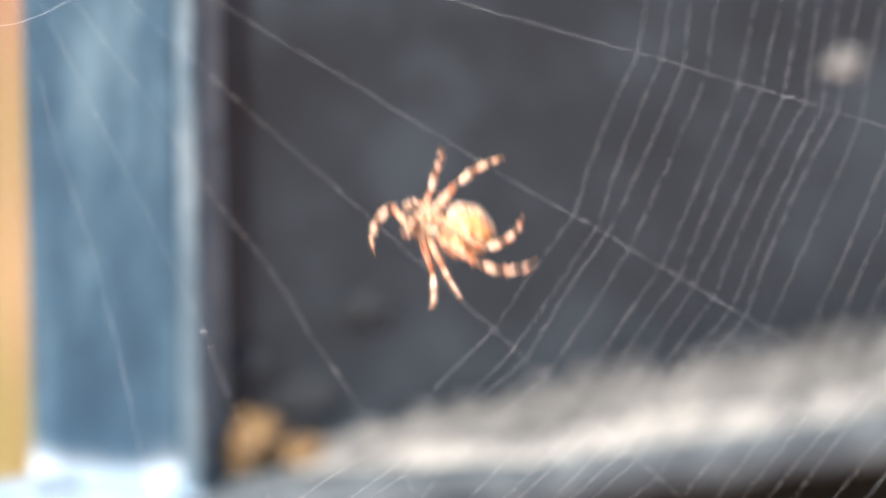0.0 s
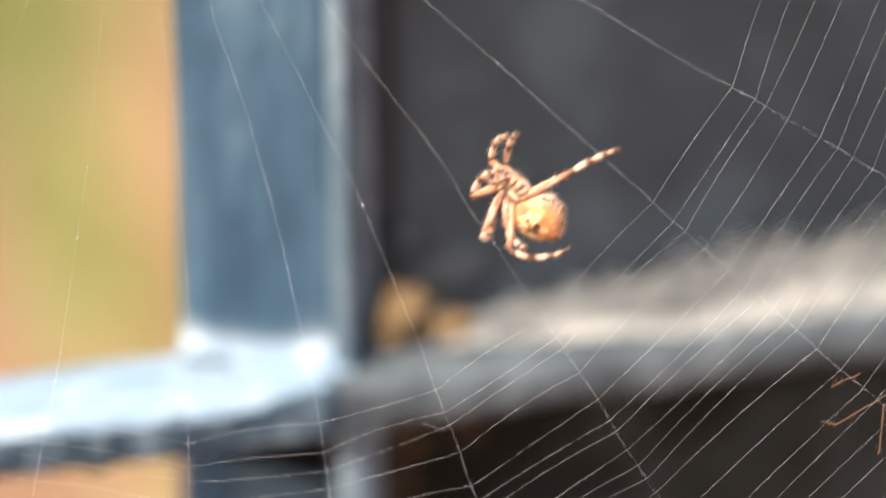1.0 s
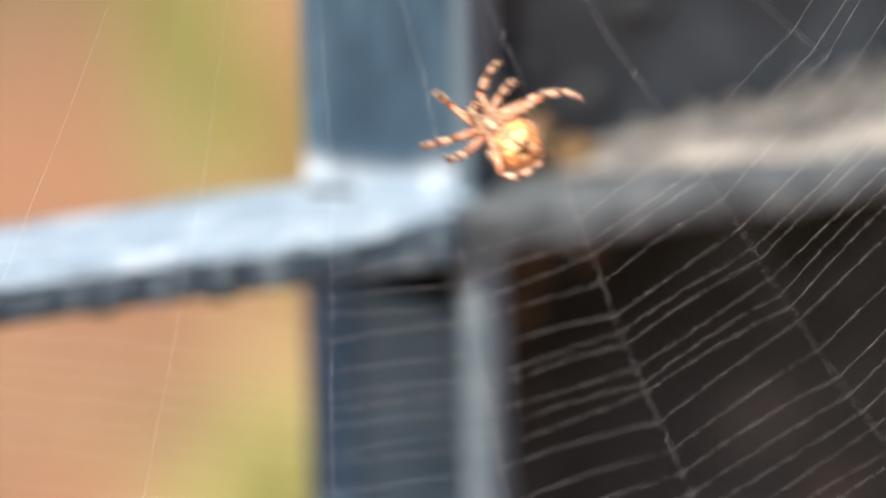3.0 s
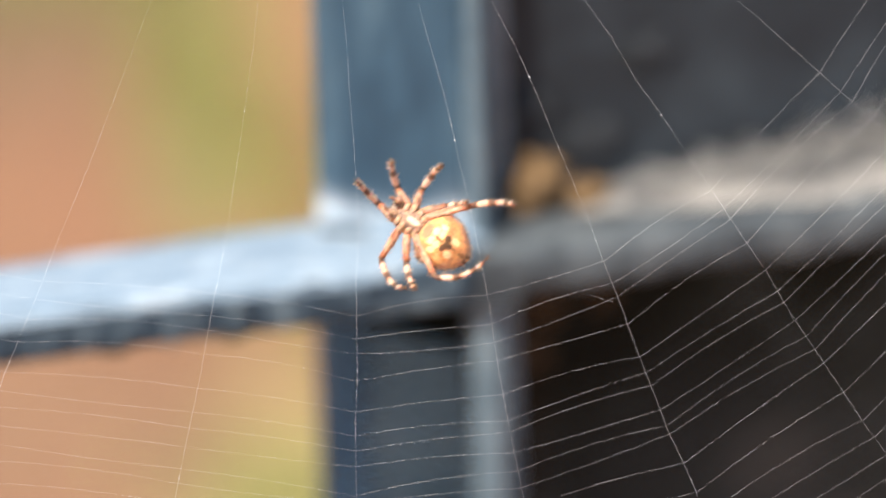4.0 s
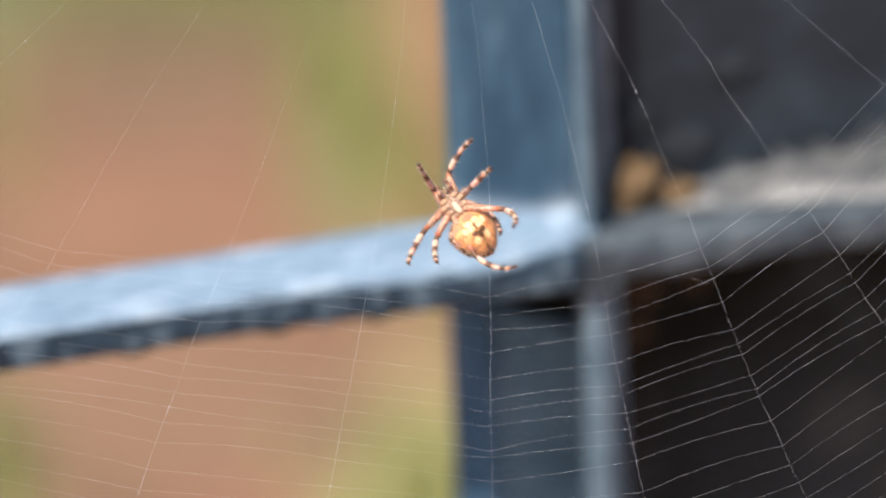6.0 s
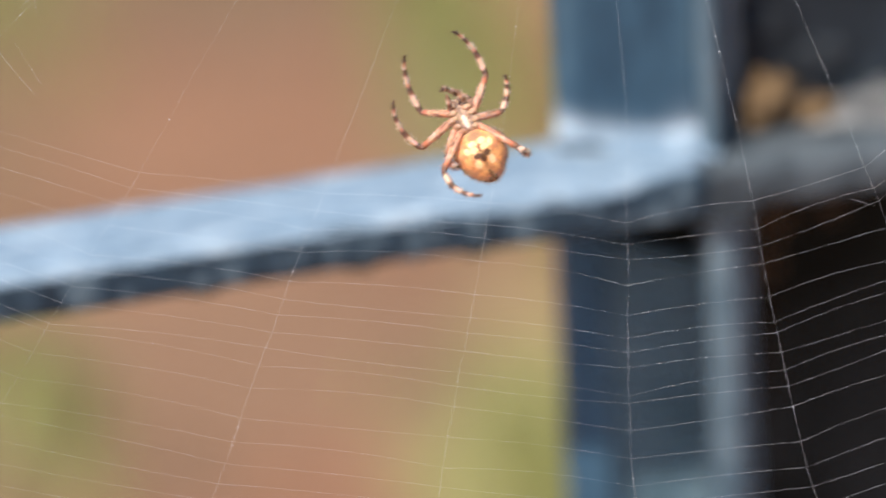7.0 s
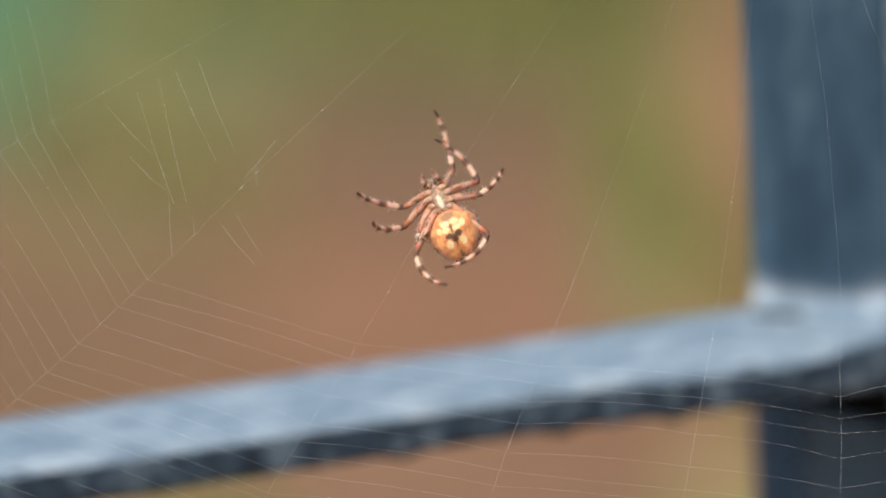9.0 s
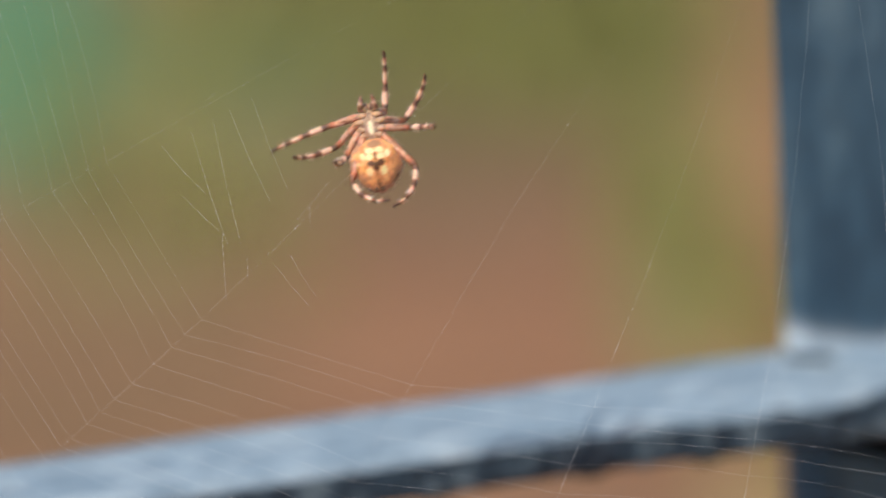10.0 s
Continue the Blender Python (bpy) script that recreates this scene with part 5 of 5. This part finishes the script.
    walk(lower_legs[6], [
        (0.000, pose(0.00000, 0.00400, 0.00000, 56.1, 63.9, 178.0)),
        (0.250, pose(0.00000, 0.00400, 0.00000, -3.2, 85.3, 86.1)),
        (0.500, pose(0.00000, 0.00400, 0.00000, -71.7, 64.7, -14.9)),
        (0.750, pose(0.00000, 0.00400, 0.00000, 85.8, 67.6, 166.6)),
        (1.000, pose(0.00000, 0.00400, 0.00000, 75.7, 21.2, -175.1)),
        (1.500, pose(0.00000, 0.00400, 0.00000, 37.5, 87.1, 171.5)),
        (1.750, pose(0.00000, 0.00400, 0.00000, 87.2, 35.3, -163.3)),
        (2.000, pose(0.00000, 0.00400, 0.00000, 108.3, -13.7, 177.8)),
        (2.500, pose(0.00000, 0.00400, 0.00000, 133.7, -25.3, 177.5)),
        (3.000, pose(0.00000, 0.00400, 0.00000, 134.1, 9.4, -178.9)),
        (3.200, pose(0.00000, 0.00400, 0.00000, 122.0, 39.5, -174.3)),
        (3.850, pose(0.00000, 0.00400, 0.00000, 91.5, 3.9, 172.8)),
        (4.500, pose(0.00000, 0.00400, 0.00000, 64.2, -33.0, 179.2)),
        (5.000, pose(0.00000, 0.00400, 0.00000, 48.0, -38.1, -179.1)),
        (5.750, pose(0.00000, 0.00400, 0.00000, 87.9, -49.2, -178.4)),
        (6.500, pose(0.00000, 0.00400, 0.00000, 138.3, -57.4, 169.0)),
        (6.750, pose(0.00000, 0.00400, 0.00000, 117.6, 4.1, -170.9)),
        (7.000, pose(0.00000, 0.00400, 0.00000, 110.4, 67.6, -166.7)),
        (7.250, pose(0.00000, 0.00400, 0.00000, 99.7, 25.5, -178.4)),
        (7.500, pose(0.00000, 0.00400, 0.00000, 97.9, -17.1, 178.0)),
        (8.000, pose(0.00000, 0.00400, 0.00000, 90.2, 49.3, -174.1)),
        (8.500, pose(0.00000, 0.00400, 0.00000, 102.2, -22.2, 176.9)),
        (9.000, pose(0.00000, 0.00400, 0.00000, 129.4, 45.4, -174.1)),
        (9.500, pose(0.00000, 0.00400, 0.00000, 160.1, 4.0, -179.4)),
        (10.000, pose(0.00000, 0.00400, 0.00000, 106.0, -0.9, -180.0)),
    ])
    walk(legs[7], [
        (0.000, pose(0.00125, 0.00070, 0.00025, 31.0, 19.7, -179.2)),
        (0.250, pose(0.00125, 0.00070, 0.00025, 2.3, 0.3, -131.2)),
        (0.500, pose(0.00125, 0.00070, 0.00025, -30.7, 9.5, -81.0)),
        (1.000, pose(0.00125, 0.00070, 0.00025, -32.1, 2.7, -105.5)),
        (1.500, pose(0.00125, 0.00070, 0.00025, 14.9, -7.8, -59.9)),
        (1.750, pose(0.00125, 0.00070, 0.00025, 30.8, -4.4, -99.0)),
        (2.000, pose(0.00125, 0.00070, 0.00025, 41.1, 8.0, -136.0)),
        (2.500, pose(0.00125, 0.00070, 0.00025, 5.0, 1.4, -146.4)),
        (3.000, pose(0.00125, 0.00070, 0.00025, 13.6, -0.6, -109.5)),
        (3.200, pose(0.00125, 0.00070, 0.00025, 7.6, -0.9, -101.9)),
        (4.500, pose(0.00125, 0.00070, 0.00025, 5.0, 1.2, -142.4)),
        (5.000, pose(0.00125, 0.00070, 0.00025, 29.2, 3.8, -129.6)),
        (6.500, pose(0.00125, 0.00070, 0.00025, 43.7, 8.2, -135.2)),
        (7.000, pose(0.00125, 0.00070, 0.00025, 12.7, 3.4, -145.0)),
        (7.500, pose(0.00125, 0.00070, 0.00025, 40.4, 7.1, -134.0)),
        (8.000, pose(0.00125, 0.00070, 0.00025, 5.0, 1.6, -150.3)),
        (8.500, pose(0.00125, 0.00070, 0.00025, 15.7, 6.4, -158.7)),
        (9.000, pose(0.00125, 0.00070, 0.00025, 3.1, 1.1, -152.2)),
        (9.500, pose(0.00125, 0.00070, 0.00025, 5.0, 1.5, -148.9)),
        (10.000, pose(0.00125, 0.00070, 0.00025, 5.0, 1.2, -140.9)),
    ])
    walk(lower_legs[7], [
        (0.000, pose(0.00000, 0.00650, 0.00000, -101.4, 76.1, -27.0)),
        (0.250, pose(0.00000, 0.00650, 0.00000, 114.1, 16.6, -176.9)),
        (0.500, pose(0.00000, 0.00650, 0.00000, 124.2, -67.8, 165.3)),
        (0.750, pose(0.00000, 0.00650, 0.00000, 140.5, -20.0, 167.1)),
        (1.000, pose(0.00000, 0.00650, 0.00000, 159.0, 25.4, -177.7)),
        (1.250, pose(0.00000, 0.00650, 0.00000, 132.7, -18.2, 163.2)),
        (1.500, pose(0.00000, 0.00650, 0.00000, 105.8, -65.7, 165.8)),
        (2.000, pose(0.00000, 0.00650, 0.00000, 144.0, -50.4, 172.2)),
        (2.500, pose(0.00000, 0.00650, 0.00000, 147.6, -49.4, 171.7)),
        (3.000, pose(0.00000, 0.00650, 0.00000, 120.3, -6.0, 179.4)),
        (3.200, pose(0.00000, 0.00650, 0.00000, 133.2, 30.0, -175.9)),
        (4.500, pose(0.00000, 0.00650, 0.00000, 133.1, -27.0, 176.3)),
        (5.000, pose(0.00000, 0.00650, 0.00000, 142.8, -6.6, 178.8)),
        (6.500, pose(0.00000, 0.00650, 0.00000, 116.4, -31.3, 175.7)),
        (7.000, pose(0.00000, 0.00650, 0.00000, 107.1, 1.4, 179.8)),
        (7.500, pose(0.00000, 0.00650, 0.00000, 112.2, -50.5, 172.2)),
        (8.000, pose(0.00000, 0.00650, 0.00000, 96.6, -28.5, 176.1)),
        (8.500, pose(0.00000, 0.00650, 0.00000, 130.8, -47.5, 171.8)),
        (9.000, pose(0.00000, 0.00650, 0.00000, 92.3, -65.5, 164.5)),
        (9.500, pose(0.00000, 0.00650, 0.00000, 100.2, -39.3, 174.1)),
        (10.000, pose(0.00000, 0.00650, 0.00000, 112.5, -51.7, 171.1)),
    ])
    walk(orb_web, [
        (0.000, pose(-0.02410, -0.07759, 0.18748, 65.0, 0.0, -14.0)),
        (0.040, pose(-0.02311, -0.07776, 0.18766, 65.0, 0.0, -14.0)),
        (0.090, pose(-0.02370, -0.07766, 0.18754, 65.0, 0.0, -14.0)),
        (0.160, pose(-0.02346, -0.07771, 0.18758, 65.0, 0.0, -14.0)),
        (1.200, pose(-0.02266, -0.07789, 0.18759, 65.0, 0.0, -14.0)),
        (2.500, pose(-0.02086, -0.07822, 0.18786, 65.0, 0.0, -14.0)),
        (2.923, pose(-0.02077, -0.07858, 0.18717, 65.0, 0.0, -14.0)),
        (2.972, pose(-0.02116, -0.07899, 0.18611, 65.0, 0.0, -14.0)),
        (3.028, pose(-0.01966, -0.07852, 0.18787, 65.0, 0.0, -14.0)),
        (3.077, pose(-0.02009, -0.07891, 0.18682, 65.0, 0.0, -14.0)),
        (3.200, pose(-0.02031, -0.07895, 0.18664, 65.0, 0.0, -14.0)),
        (4.500, pose(-0.01779, -0.07958, 0.18767, 65.0, 0.0, -14.0)),
        (5.200, pose(-0.01900, -0.08679, 0.19112, 65.0, 0.0, -14.0)),
        (6.300, pose(-0.01895, -0.08367, 0.18923, 65.0, 0.0, -14.0)),
        (7.000, pose(-0.01444, -0.08141, 0.18838, 65.0, 0.0, -14.0)),
        (7.500, pose(-0.01524, -0.08174, 0.18725, 65.0, 0.0, -14.0)),
        (8.500, pose(-0.01353, -0.08245, 0.18724, 65.0, 0.0, -14.0)),
        (9.000, pose(-0.01234, -0.08290, 0.18754, 65.0, 0.0, -14.0)),
        (9.423, pose(-0.01156, -0.08300, 0.18772, 65.0, 0.0, -14.0)),
        (9.472, pose(-0.01209, -0.08296, 0.18748, 65.0, 0.0, -14.0)),
        (9.528, pose(-0.01067, -0.08312, 0.18789, 65.0, 0.0, -14.0)),
        (9.577, pose(-0.01108, -0.08313, 0.18766, 65.0, 0.0, -14.0)),
        (10.000, pose(-0.00938, -0.08360, 0.18758, 65.0, 0.0, -14.0)),
    ])
    walk(drifting_seed, [
        (0.000, pose(0.14467, -0.12912, 0.13103, 53.8, -40.5, 17.4)),
        (1.500, pose(0.09782, -0.12097, 0.12370, 55.7, -40.5, 14.3)),
        (2.200, pose(0.05151, -0.11767, 0.10653, 56.1, -40.3, 13.5)),
        (2.300, pose(0.02921, -0.09786, 0.13620, 56.2, -40.3, 13.4)),
        (2.400, pose(0.00755, -0.08074, 0.16058, 56.3, -40.3, 13.3)),
        (2.500, pose(-0.01565, -0.06327, 0.18489, 56.3, -40.3, 13.2)),
        (2.600, pose(-0.03884, -0.04667, 0.20738, 56.5, -40.3, 13.0)),
        (2.800, pose(-0.06665, -0.03039, 0.22684, 56.7, -40.3, 12.7)),
        (2.900, pose(-0.06738, -0.04078, 0.20485, 65.2, 6.5, -13.4)),
        (3.000, pose(-0.06783, -0.05124, 0.18283, 48.0, 51.8, -45.8)),
        (3.100, pose(-0.03229, -0.05647, 0.19041, 48.2, 51.8, -45.7)),
        (3.200, pose(-0.01665, -0.05852, 0.19425, 48.3, 51.8, -45.7)),
        (3.300, pose(0.00108, -0.05752, 0.20552, 48.2, 51.8, -45.7)),
        (3.600, pose(0.03158, -0.04936, 0.23833, 48.0, 51.6, -45.8)),
        (5.000, pose(0.06462, -0.05248, 0.26762, 47.3, 51.3, -46.7)),
        (10.000, pose(0.09407, -0.03617, 0.30318, 45.2, 51.7, -52.5)),
    ])


motions()
